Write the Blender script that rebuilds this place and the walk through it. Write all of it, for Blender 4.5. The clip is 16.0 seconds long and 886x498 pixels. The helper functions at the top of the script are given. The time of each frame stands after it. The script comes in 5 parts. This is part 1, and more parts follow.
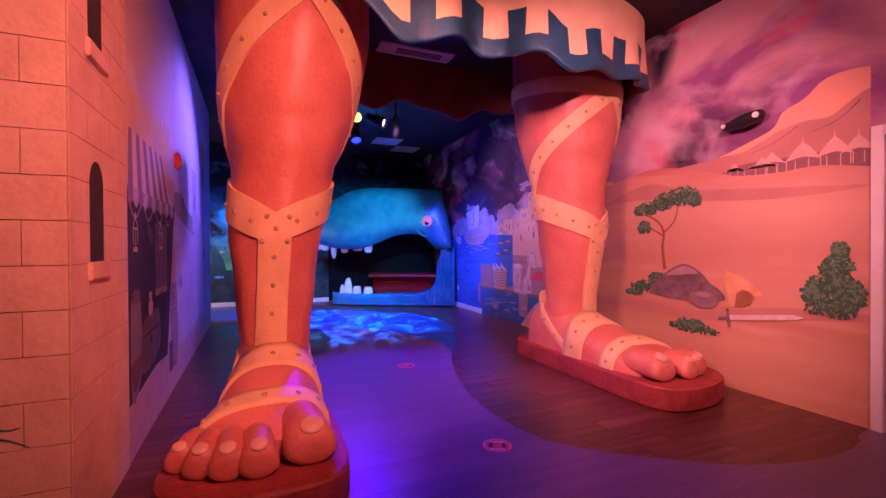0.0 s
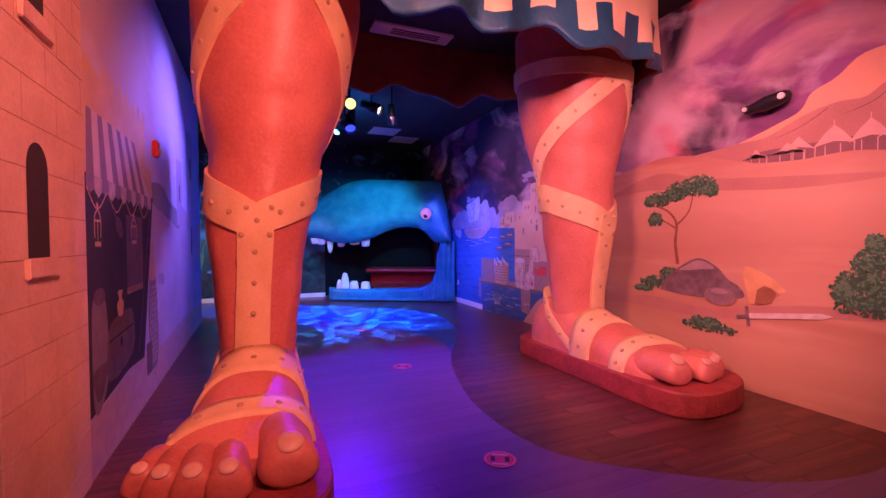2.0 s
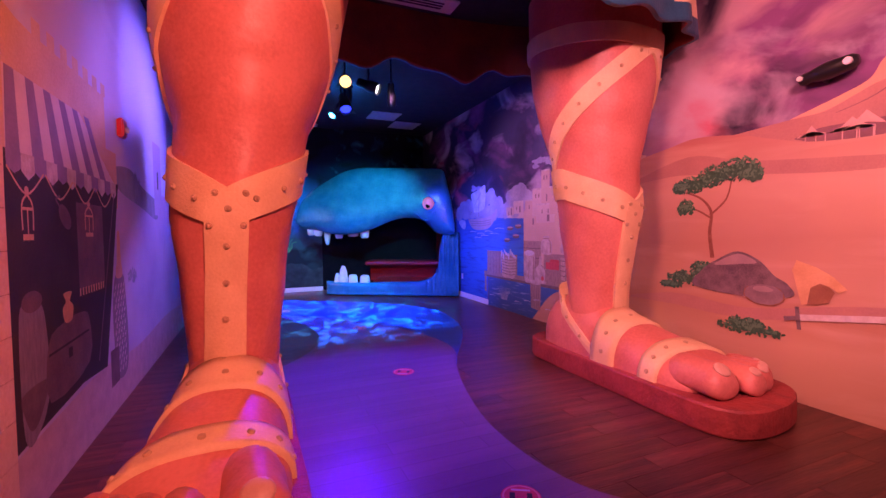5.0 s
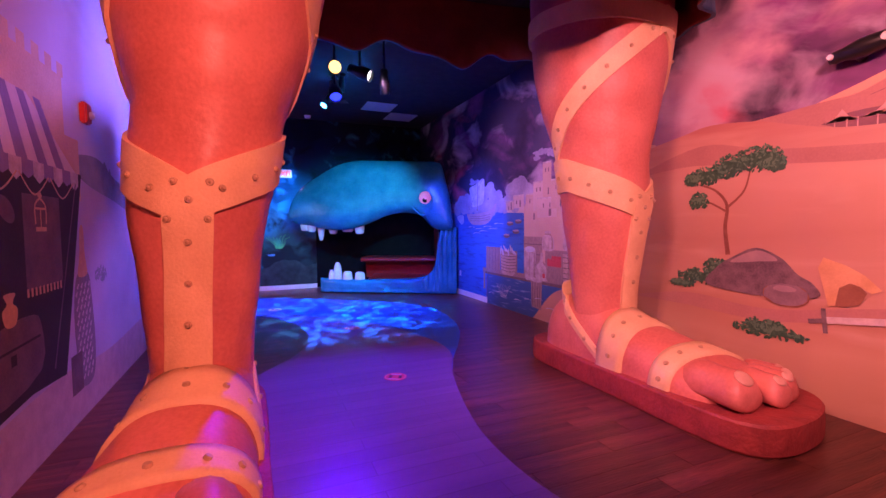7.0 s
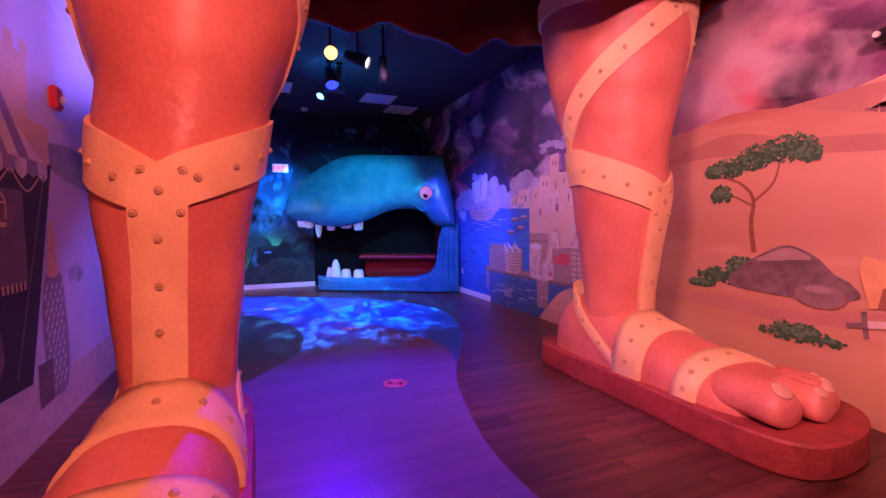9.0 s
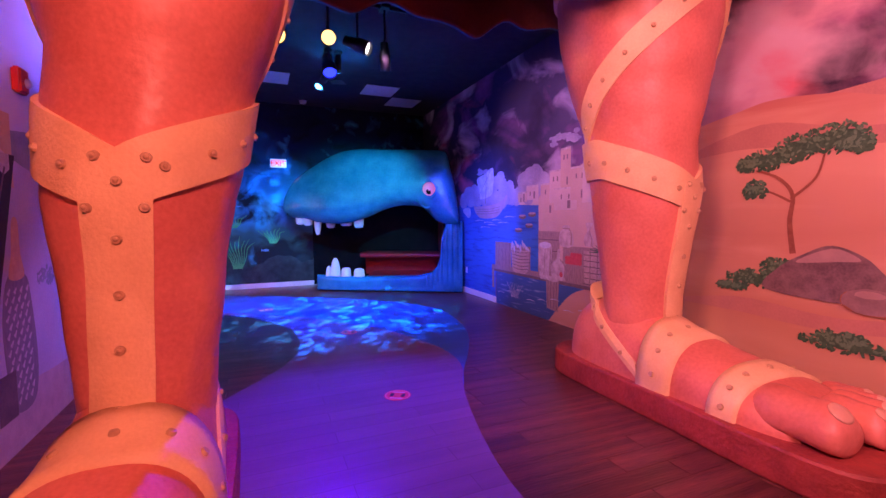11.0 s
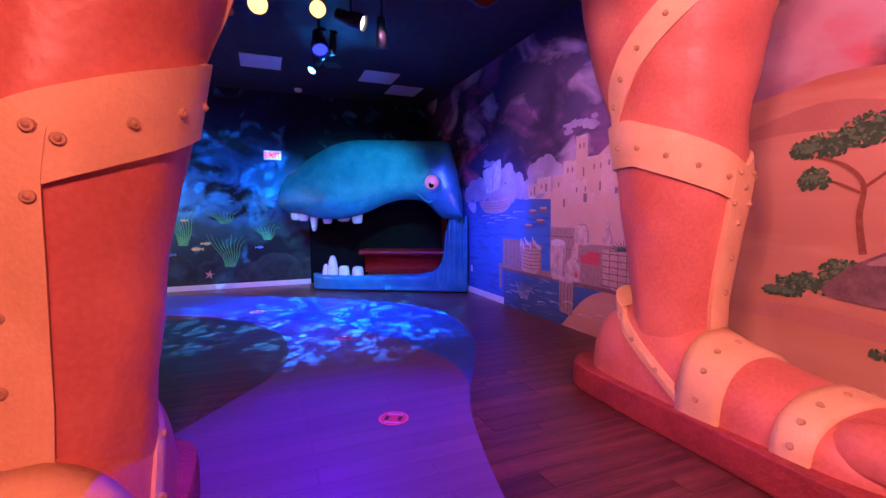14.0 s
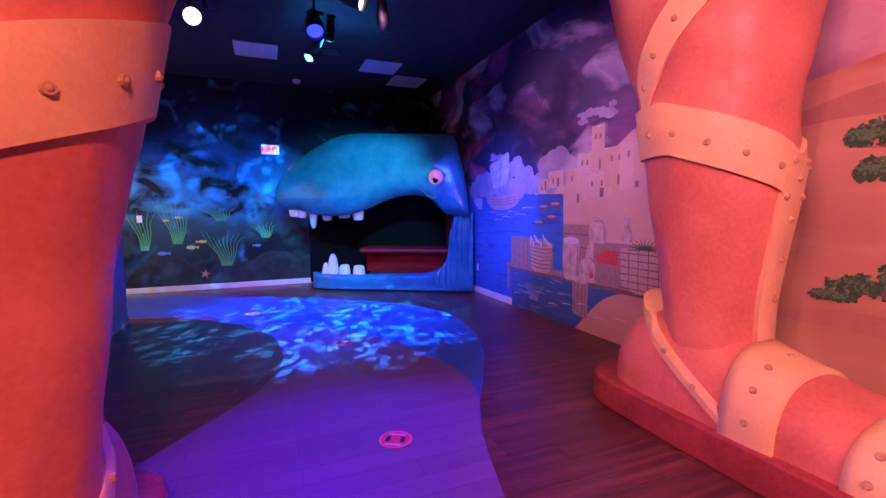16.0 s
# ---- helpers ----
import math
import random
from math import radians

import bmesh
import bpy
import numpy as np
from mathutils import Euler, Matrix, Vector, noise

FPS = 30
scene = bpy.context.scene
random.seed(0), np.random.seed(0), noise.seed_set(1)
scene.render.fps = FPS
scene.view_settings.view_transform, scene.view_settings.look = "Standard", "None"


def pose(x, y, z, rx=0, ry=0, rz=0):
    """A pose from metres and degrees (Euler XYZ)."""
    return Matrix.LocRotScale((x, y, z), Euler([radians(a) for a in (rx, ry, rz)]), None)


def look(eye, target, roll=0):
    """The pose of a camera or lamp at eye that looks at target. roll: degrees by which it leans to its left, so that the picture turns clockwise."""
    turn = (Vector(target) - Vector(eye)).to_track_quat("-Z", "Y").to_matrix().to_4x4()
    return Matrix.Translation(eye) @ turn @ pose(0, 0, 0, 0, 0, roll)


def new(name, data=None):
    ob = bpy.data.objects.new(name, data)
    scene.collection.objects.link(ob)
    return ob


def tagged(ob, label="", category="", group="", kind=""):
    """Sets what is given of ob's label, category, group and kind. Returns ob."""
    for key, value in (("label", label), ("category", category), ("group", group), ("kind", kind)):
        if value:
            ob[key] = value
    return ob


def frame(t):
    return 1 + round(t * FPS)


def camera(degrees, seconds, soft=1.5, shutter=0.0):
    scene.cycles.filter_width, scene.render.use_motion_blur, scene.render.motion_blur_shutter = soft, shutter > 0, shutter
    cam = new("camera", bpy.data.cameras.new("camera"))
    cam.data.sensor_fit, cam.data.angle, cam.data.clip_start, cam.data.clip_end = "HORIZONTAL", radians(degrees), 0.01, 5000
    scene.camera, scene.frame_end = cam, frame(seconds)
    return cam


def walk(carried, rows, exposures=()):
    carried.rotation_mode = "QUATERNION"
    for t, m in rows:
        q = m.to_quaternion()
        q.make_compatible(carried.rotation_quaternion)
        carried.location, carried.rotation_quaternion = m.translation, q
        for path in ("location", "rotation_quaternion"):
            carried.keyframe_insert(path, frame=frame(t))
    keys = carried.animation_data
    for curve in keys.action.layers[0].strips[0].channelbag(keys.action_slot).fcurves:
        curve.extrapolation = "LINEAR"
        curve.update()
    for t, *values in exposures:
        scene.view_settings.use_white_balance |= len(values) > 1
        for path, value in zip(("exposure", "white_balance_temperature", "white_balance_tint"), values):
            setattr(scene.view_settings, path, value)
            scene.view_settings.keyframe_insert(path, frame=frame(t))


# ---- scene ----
cam = camera(91.0, 16.0)
PATH = [
    (0, (0.757, 0.402, 1.403), (1.547, 2.24, 1.386), -0.3),
    (0.5, (0.798, 0.478, 1.399), (1.59, 2.315, 1.377), -0.3),
    (1, (0.844, 0.542, 1.4), (1.633, 2.379, 1.369), -0.3),
    (1.5, (0.873, 0.603, 1.399), (1.661, 2.441, 1.361), -0.4),
    (2, (0.897, 0.668, 1.401), (1.684, 2.506, 1.355), -0.4),
    (2.5, (0.926, 0.742, 1.393), (1.709, 2.582, 1.34), -0.4),
    (3, (0.955, 0.823, 1.389), (1.735, 2.664, 1.33), -0.4),
    (3.5, (0.982, 0.908, 1.399), (1.759, 2.75, 1.33), -0.5),
    (4, (0.998, 0.995, 1.408), (1.776, 2.836, 1.331), -0.5),
    (6.5, (1.191, 1.337, 1.392), (1.972, 3.175, 1.293), -0.5),
    (7, (1.223, 1.402, 1.392), (2.003, 3.241, 1.286), -0.5),
    (7.5, (1.236, 1.458, 1.395), (2.018, 3.296, 1.282), -0.6),
    (8, (1.258, 1.52, 1.388), (2.039, 3.358, 1.272), -0.6),
    (8.5, (1.28, 1.585, 1.384), (2.06, 3.424, 1.266), -0.5),
    (9, (1.305, 1.671, 1.383), (2.085, 3.509, 1.262), -0.5),
    (11.5, (1.41, 2.056, 1.386), (2.182, 3.896, 1.249), -0.4),
    (12, (1.436, 2.136, 1.381), (2.206, 3.977, 1.241), -0.4),
    (12.5, (1.477, 2.217, 1.381), (2.243, 4.059, 1.237), -0.4),
    (13, (1.521, 2.298, 1.381), (2.284, 4.141, 1.234), -0.4),
    (13.5, (1.555, 2.369, 1.379), (2.316, 4.213, 1.229), -0.4),
    (14, (1.58, 2.433, 1.38), (2.338, 4.277, 1.226), -0.4),
    (14.5, (1.599, 2.496, 1.381), (2.355, 4.341, 1.224), -0.5),
    (15, (1.623, 2.581, 1.378), (2.375, 4.427, 1.217), -0.5),
    (15.5, (1.657, 2.668, 1.374), (2.403, 4.516, 1.209), -0.5),
    (16, (1.681, 2.754, 1.375), (2.426, 4.603, 1.206), -0.5),
]
walk(cam, [(t, look(eye, target, roll)) for t, eye, target, roll in PATH])

# ---------------------------------------------------------------- world and lights
world = bpy.data.worlds.new("world")
scene.world = world
world.use_nodes = True
world.node_tree.nodes["Background"].inputs[0].default_value = (0.02, 0.02, 0.04, 1)
world.node_tree.nodes["Background"].inputs[1].default_value = 0.1
scene.view_settings.exposure = 0.0


def spot(name, eye, target, power, color, size=40, blend=0.5, radius=0.04):
    d = bpy.data.lights.new(name, "SPOT")
    d.energy, d.color, d.spot_size, d.spot_blend, d.shadow_soft_size = power, color, radians(size), blend, radius
    ob = new(name, d)
    ob.matrix_world = look(eye, target)
    return ob


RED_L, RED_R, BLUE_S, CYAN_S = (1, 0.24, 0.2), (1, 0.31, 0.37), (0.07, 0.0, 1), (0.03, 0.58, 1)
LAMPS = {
    # red and pink spots: unseen lamps, assumed where the red light comes from
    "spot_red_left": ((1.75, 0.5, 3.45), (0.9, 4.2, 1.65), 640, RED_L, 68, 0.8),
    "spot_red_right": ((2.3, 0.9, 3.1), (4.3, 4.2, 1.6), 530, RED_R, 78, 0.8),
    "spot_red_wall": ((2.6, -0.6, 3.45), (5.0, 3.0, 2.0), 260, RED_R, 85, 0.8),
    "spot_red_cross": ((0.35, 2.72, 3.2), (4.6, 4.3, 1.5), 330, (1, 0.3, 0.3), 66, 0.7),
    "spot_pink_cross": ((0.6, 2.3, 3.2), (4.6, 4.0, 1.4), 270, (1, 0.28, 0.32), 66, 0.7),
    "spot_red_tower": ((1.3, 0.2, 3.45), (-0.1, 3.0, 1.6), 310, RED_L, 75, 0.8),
    "spot_violet_wall": ((1.9, 6.9, 3.5), (0.0, 6.3, 2.1), 520, (0.3, 0.17, 1), 85, 0.8),
    "spot_blue_floor": ((2.13, 6.8, 2.92), (2.1, 4.6, 0.0), 920, BLUE_S, 62, 0.9),
    "spot_white_sea": ((2.6, 6.75, 3.22), (5.0, 7.2, 1.9), 250, (0.85, 0.36, 0.8), 80, 0.8),
    "spot_blue_sea": ((2.9, 7.0, 3.2), (5.0, 8.9, 1.2), 950, (0.04, 0.09, 1), 50, 0.7),
    "spot_cyan_whale": ((2.8, 7.02, 3.02), (3.15, 10.2, 1.75), 760, CYAN_S, 50, 0.8),
    "spot_reef": ((1.25, 7.5, 3.3), (0.9, 11.7, 1.6), 500, (0.03, 0.25, 1), 44, 0.9),
    # added blue fill without a fixture of its own, deepens the far floor
    "fill_blue_far": ((1.2, 7.45, 3.36), (1.9, 8.9, 0.0), 1700, (0.0, 0.012, 1), 82, 0.9),
    "spot_orange_legs": ((1.85, 6.7, 3.1), (3.4, 4.3, 1.2), 160, (1, 0.35, 0.15), 60, 0.8),
}
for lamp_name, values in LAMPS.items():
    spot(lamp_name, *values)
WATER = {"water_projector": ((2.5, 8.5, 3.5), (2.3, 8.6, 0.0), 22000, (0.015, 0.26, 1), 70), "reef_projector": ((2.3, 8.6, 3.4), (0.9, 11.7, 1.7), 3200, (0.03, 0.3, 1), 52)}
for lamp_name, values in WATER.items():
    spot(lamp_name, *values, 0.6, 0.0007 if lamp_name == "water_projector" else 0.0012)
spot("corridor_light", (-1.4, 9.6, 3.4), (-1.2, 9.9, 0), 420, (1, 0.6, 0.55), 130, 0.6)

# ---------------------------------------------------------------- materials


def mat(name, c1, c2=None, rough=0.6, scale=6.0, bump=0.0, bscale=None, fine=60.0, metal=0.0, spec=0.5, emit=None, power=0.0, stretch=(1, 1, 1)):
    m = bpy.data.materials.new(name)
    m.use_nodes = True
    nt = m.node_tree
    b = nt.nodes["Principled BSDF"]
    b.inputs["Roughness"].default_value, b.inputs["Metallic"].default_value = rough, metal
    b.inputs["Specular IOR Level"].default_value = spec
    b.inputs["Base Color"].default_value = (*c1, 1)
    if c2 or bump:
        co = nt.nodes.new("ShaderNodeTexCoord")
        mp = nt.nodes.new("ShaderNodeMapping")
        mp.inputs["Scale"].default_value = stretch
        nt.links.new(co.outputs["Object"], mp.inputs[0])
    if c2:
        n1, n2 = nt.nodes.new("ShaderNodeTexNoise"), nt.nodes.new("ShaderNodeTexNoise")
        n1.inputs["Scale"].default_value, n2.inputs["Scale"].default_value = scale, fine
        n1.inputs["Detail"].default_value, n2.inputs["Detail"].default_value = 6, 3
        add = nt.nodes.new("ShaderNodeMix")
        add.inputs[0].default_value = 0.3
        for n, k in ((n1, 2), (n2, 3)):
            nt.links.new(mp.outputs[0], n.inputs["Vector"])
            nt.links.new(n.outputs["Fac"], add.inputs[k])
        ramp = nt.nodes.new("ShaderNodeValToRGB")
        ramp.color_ramp.elements[0].position, ramp.color_ramp.elements[1].position = 0.36, 0.64
        ramp.color_ramp.elements[0].color, ramp.color_ramp.elements[1].color = (*c1, 1), (*c2, 1)
        nt.links.new(add.outputs[0], ramp.inputs[0])
        nt.links.new(ramp.outputs[0], b.inputs["Base Color"])
    if bump:
        nb = nt.nodes.new("ShaderNodeTexNoise")
        nb.inputs["Scale"].default_value, nb.inputs["Detail"].default_value = bscale or fine, 5
        bp = nt.nodes.new("ShaderNodeBump")
        bp.inputs["Strength"].default_value, bp.inputs["Distance"].default_value = bump, 0.02
        nt.links.new(mp.outputs[0], nb.inputs["Vector"])
        nt.links.new(nb.outputs["Fac"], bp.inputs["Height"])
        nt.links.new(bp.outputs[0], b.inputs["Normal"])
    if emit:
        b.inputs["Emission Color"].default_value, b.inputs["Emission Strength"].default_value = (*emit, 1), power
    return m


def ramp_mat(name, axis, stops, scale, warp, clouds=(), rough=0.75, stretch=(1, 1, 1)):
    """Wall paint: a gradient along one axis (0 x, 1 y, 2 z) bent by noise, with up to a few cloud layers (colour, scale, low, high)."""
    m = bpy.data.materials.new(name)
    m.use_nodes = True
    nt = m.node_tree
    b = nt.nodes["Principled BSDF"]
    b.inputs["Roughness"].default_value = rough
    b.inputs["Specular IOR Level"].default_value = 0.3
    co = nt.nodes.new("ShaderNodeTexCoord")
    sep = nt.nodes.new("ShaderNodeSeparateXYZ")
    nt.links.new(co.outputs["Object"], sep.inputs[0])
    no = nt.nodes.new("ShaderNodeTexNoise")
    no.inputs["Scale"].default_value, no.inputs["Detail"].default_value = scale, 5
    mp = nt.nodes.new("ShaderNodeMapping")
    mp.inputs["Scale"].default_value = stretch
    nt.links.new(co.outputs["Object"], mp.inputs[0])
    nt.links.new(mp.outputs[0], no.inputs["Vector"])
    ma = nt.nodes.new("ShaderNodeMath")
    ma.operation = "MULTIPLY_ADD"
    ma.inputs[1].default_value = warp
    nt.links.new(no.outputs["Fac"], ma.inputs[0])
    nt.links.new(sep.outputs[axis], ma.inputs[2])
    lo, hi = stops[0][0], stops[-1][0]
    mr = nt.nodes.new("ShaderNodeMapRange")
    mr.inputs[1].default_value, mr.inputs[2].default_value = lo + warp / 2, hi + warp / 2
    nt.links.new(ma.outputs[0], mr.inputs[0])
    ramp = nt.nodes.new("ShaderNodeValToRGB")
    el = ramp.color_ramp.elements
    while len(el) < len(stops):
        el.new(0.5)
    for e, (p, c) in zip(el, stops):
        e.position, e.color = (p - lo) / (hi - lo), (*c, 1)
    nt.links.new(mr.outputs[0], ramp.inputs[0])
    last = ramp.outputs[0]
    for k, (c, sc, a, z, st) in enumerate(clouds):
        n = nt.nodes.new("ShaderNodeTexNoise")
        n.inputs["Scale"].default_value, n.inputs["Detail"].default_value = sc, 7
        n.inputs["Distortion"].default_value = 0.6
        mp2 = nt.nodes.new("ShaderNodeMapping")
        mp2.inputs["Scale"].default_value, mp2.inputs["Location"].default_value = st, (k * 3.1, k * 1.7, k * 0.9)
        nt.links.new(co.outputs["Object"], mp2.inputs[0])
        nt.links.new(mp2.outputs[0], n.inputs["Vector"])
        r = nt.nodes.new("ShaderNodeMapRange")
        r.inputs[1].default_value, r.inputs[2].default_value = a, z
        nt.links.new(n.outputs["Fac"], r.inputs[0])
        mx = nt.nodes.new("ShaderNodeMix")
        mx.data_type = "RGBA"
        nt.links.new(r.outputs[0], mx.inputs[0])
        nt.links.new(last, mx.inputs[6])
        mx.inputs[7].default_value = (*c, 1)
        last = mx.outputs[2]
    nt.links.new(last, b.inputs["Base Color"])
    bp = nt.nodes.new("ShaderNodeBump")
    bp.inputs["Strength"].default_value, bp.inputs["Distance"].default_value = 0.15, 0.004
    fn = nt.nodes.new("ShaderNodeTexNoise")
    fn.inputs["Scale"].default_value = 160
    nt.links.new(co.outputs["Object"], fn.inputs["Vector"])
    nt.links.new(fn.outputs["Fac"], bp.inputs["Height"])
    nt.links.new(bp.outputs[0], b.inputs["Normal"])
    return m


SKIN = mat("skin_paint", (0.47, 0.13, 0.105), (0.66, 0.225, 0.185), 0.42, 2.2, 0.3, 13, 45)
STRAP = mat("strap_paint", (0.68, 0.44, 0.25), (0.8, 0.56, 0.33), 0.5, 5, 0.2, 60, 70)
RIVET = mat("rivet_paint", (0.42, 0.26, 0.15), (0.55, 0.36, 0.22), 0.5, 20)
NAIL = mat("nail_paint", (0.6, 0.33, 0.25), (0.7, 0.42, 0.33), 0.4, 9)
SOLE = mat("sole_paint", (0.22, 0.03, 0.03), (0.36, 0.055, 0.05), 0.55, 9, 0.5, 30)
CLOTH_B = mat("cloth_blue", (0.012, 0.06, 0.12), (0.03, 0.11, 0.19), 0.45, 3, 0.2, 30)
CLOTH_C = mat("cloth_cream", (0.72, 0.5, 0.3), (0.82, 0.6, 0.38), 0.55, 4, 0.15, 40)
CLOTH_R = mat("cloth_red", (0.16, 0.026, 0.02), (0.25, 0.045, 0.03), 0.6, 4, 0.2, 30)
WHALE = mat("whale_paint", (0.012, 0.17, 0.28), (0.035, 0.26, 0.38), 0.2, 3.5, 0.45, 9, 40)
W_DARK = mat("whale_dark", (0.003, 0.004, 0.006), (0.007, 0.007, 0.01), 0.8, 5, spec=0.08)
W_RED = mat("mouth_red", (0.24, 0.012, 0.015), (0.34, 0.025, 0.025), 0.3, 5, 0.3, 20)
TOOTH = mat("tooth_paint", (0.75, 0.74, 0.66), (0.85, 0.84, 0.78), 0.35, 12, 0.2, 30)
# pink glow for a lamp assumed inside the whale's eye
EYE_W = mat("eye_white", (0.85, 0.42, 0.38), (0.9, 0.55, 0.5), 0.2, 12, emit=(1, 0.2, 0.2), power=0.3)
BLACK = mat("black_plastic", (0.012, 0.012, 0.013), None, 0.35)
CEIL = mat("ceiling_black", (0.02, 0.02, 0.024), (0.036, 0.034, 0.04), 0.85, 8)
TILE_W = mat("tile_white", (0.62, 0.62, 0.66), (0.72, 0.72, 0.75), 0.8, 20)
WHITE = mat("white_paint", (0.74, 0.72, 0.7), (0.82, 0.8, 0.78), 0.45, 3)
DOOR_M = mat("door_brown", (0.16, 0.035, 0.03), (0.22, 0.05, 0.04), 0.4, 3, 0.1, 20)
PLAIN = mat("plain_wall", (0.5, 0.42, 0.4), (0.58, 0.5, 0.48), 0.8, 2)
STONE = mat("stone_paint", (0.54, 0.33, 0.26), (0.68, 0.45, 0.36), 0.8, 3.5, 0.25, 25, 50)
MORTAR = mat("stone_line", (0.26, 0.14, 0.1), (0.34, 0.19, 0.13), 0.85, 8)
STEEL = mat("steel", (0.55, 0.55, 0.57), None, 0.3, metal=1.0)


def plank_mat(name, c1, c2, c3, rough):
    m = mat(name, c1, c2, rough, 3, 0.12, 20, 30, stretch=(0.35, 5, 1))
    nt = m.node_tree
    b = nt.nodes["Principled BSDF"]
    src = b.inputs["Base Color"].links[0].from_socket
    info = nt.nodes.new("ShaderNodeObjectInfo")
    geo = nt.nodes.new("ShaderNodeNewGeometry")
    ad = nt.nodes.new("ShaderNodeMath")
    ad.operation = "ADD"
    nt.links.new(info.outputs["Random"], ad.inputs[0])
    nt.links.new(geo.outputs["Random Per Island"], ad.inputs[1])
    fr = nt.nodes.new("ShaderNodeMath")
    fr.operation = "FRACT"
    nt.links.new(ad.outputs[0], fr.inputs[0])
    mx = nt.nodes.new("ShaderNodeMix")
    mx.data_type = "RGBA"
    ml = nt.nodes.new("ShaderNodeMath")
    ml.operation = "MULTIPLY"
    ml.inputs[1].default_value = 0.7
    nt.links.new(fr.outputs[0], ml.inputs[0])
    nt.links.new(ml.outputs[0], mx.inputs[0])
    nt.links.new(src, mx.inputs[6])
    mx.inputs[7].default_value = (*c3, 1)
    nt.links.new(mx.outputs[2], b.inputs["Base Color"])
    return m


WOOD = plank_mat("floor_wood", (0.035, 0.011, 0.009), (0.24, 0.072, 0.052), (0.045, 0.014, 0.011), 0.28)
PATH_M = mat("floor_grey", (0.17, 0.088, 0.21), (0.215, 0.118, 0.26), 0.34, 2, 0.06, 40, 30, stretch=(0.4, 4, 1))
SEA_M = mat("floor_blue", (0.04, 0.09, 0.42), (0.07, 0.14, 0.5), 0.32, 3, 0.06, 40, 30, stretch=(0.4, 4, 1))


def add_joints(m):
    """Fine plank joints in a vinyl sheet."""
    nt = m.node_tree
    b = nt.nodes["Principled BSDF"]
    src = b.inputs["Base Color"].links[0].from_socket
    co, br = nt.nodes.new("ShaderNodeTexCoord"), nt.nodes.new("ShaderNodeTexBrick")
    br.inputs["Scale"].default_value, br.inputs["Brick Width"].default_value, br.inputs["Row Height"].default_value = 1, 1.2, 0.155
    br.inputs["Mortar Size"].default_value, br.inputs["Mortar Smooth"].default_value = 0.0025, 0.3
    br.inputs["Color1"].default_value, br.inputs["Color2"].default_value, br.inputs["Mortar"].default_value = (1, 1, 1, 1), (0.84, 0.84, 0.84, 1), (0.55, 0.55, 0.55, 1)
    mx = nt.nodes.new("ShaderNodeMix")
    mx.data_type, mx.blend_type = "RGBA", "MULTIPLY"
    mx.inputs[0].default_value = 1
    nt.links.new(co.outputs["Object"], br.inputs["Vector"])
    nt.links.new(src, mx.inputs[6])
    nt.links.new(br.outputs["Color"], mx.inputs[7])
    nt.links.new(mx.outputs[2], b.inputs["Base Color"])


add_joints(PATH_M)
add_joints(SEA_M)
DISC_M = mat("disc_red", (0.7, 0.05, 0.09), (0.78, 0.08, 0.12), 0.4, 30)
DISC_R = mat("disc_rim", (0.85, 0.24, 0.3), (0.88, 0.3, 0.36), 0.4, 40)
DISC_L = mat("disc_light", (0.8, 0.6, 0.6), None, 0.4)

DESERT = ramp_mat("mural_desert", 2, [(0, (0.521, 0.281, 0.189)), (0.35, (0.588, 0.335, 0.232)), (0.62, (0.487, 0.250, 0.172)), (0.85, (0.571, 0.320, 0.232)),
                  (1.3, (0.504, 0.265, 0.198)), (1.75, (0.605, 0.351, 0.267)), (2.3, (0.470, 0.195, 0.163))], 1.0, 0.55, [((0.622, 0.374, 0.284), 1.6, 0.52, 0.8, (1, 0.5, 3.5))], stretch=(1, 0.5, 1))
SKY_R = ramp_mat("mural_sky", 1, [(1.5, (0.6, 0.3, 0.36)), (3.0, (0.62, 0.36, 0.42)), (4.3, (0.55, 0.33, 0.45)), (5.3, (0.16, 0.1, 0.2)), (7.0, (0.06, 0.045, 0.1)), (10.0, (0.03, 0.028, 0.06))],
                 0.9, 1.6, [((0.28, 0.1, 0.26), 1.1, 0.48, 0.64, (1, 0.7, 1.2)), ((0.6, 0.1, 0.16), 1.3, 0.58, 0.72, (1, 0.7, 1.1)), ((0.03, 0.02, 0.05), 0.9, 0.5, 0.64, (1, 0.7, 0.9)), ((0.6, 0.46, 0.6), 1.25, 0.55, 0.72, (1, 0.8, 1.3))])
SEA_W = ramp_mat("mural_sea", 2, [(0, (0.04, 0.14, 0.5)), (0.9, (0.05, 0.2, 0.62)), (1.65, (0.06, 0.13, 0.42))], 2, 0.3, [((0.03, 0.07, 0.28), 5, 0.5, 0.75, (1, 0.5, 4))])
WATER_W = ramp_mat("mural_water", 2, [(0, (0.05, 0.1, 0.24)), (0.6, (0.05, 0.13, 0.34))], 3, 0.3, [((0.3, 0.4, 0.55), 4, 0.58, 0.75, (1, 0.7, 6))])
SAND_T = mat("mural_town_sand", (0.5, 0.34, 0.27), (0.62, 0.44, 0.36), 0.8, 1.6)
HOUSE = mat("mural_house", (0.52, 0.38, 0.34), (0.64, 0.48, 0.43), 0.8, 3)
HOUSE_D = mat("mural_house_dark", (0.2, 0.13, 0.14), (0.26, 0.17, 0.18), 0.8, 5)
LEAF = mat("mural_leaf", (0.025, 0.09, 0.05), (0.06, 0.15, 0.08), 0.8, 30)
LEAF_L = mat("mural_leaf_light", (0.08, 0.2, 0.11), (0.13, 0.26, 0.15), 0.8, 30)
BARK = mat("mural_bark", (0.22, 0.08, 0.055), (0.3, 0.12, 0.08), 0.8, 20)
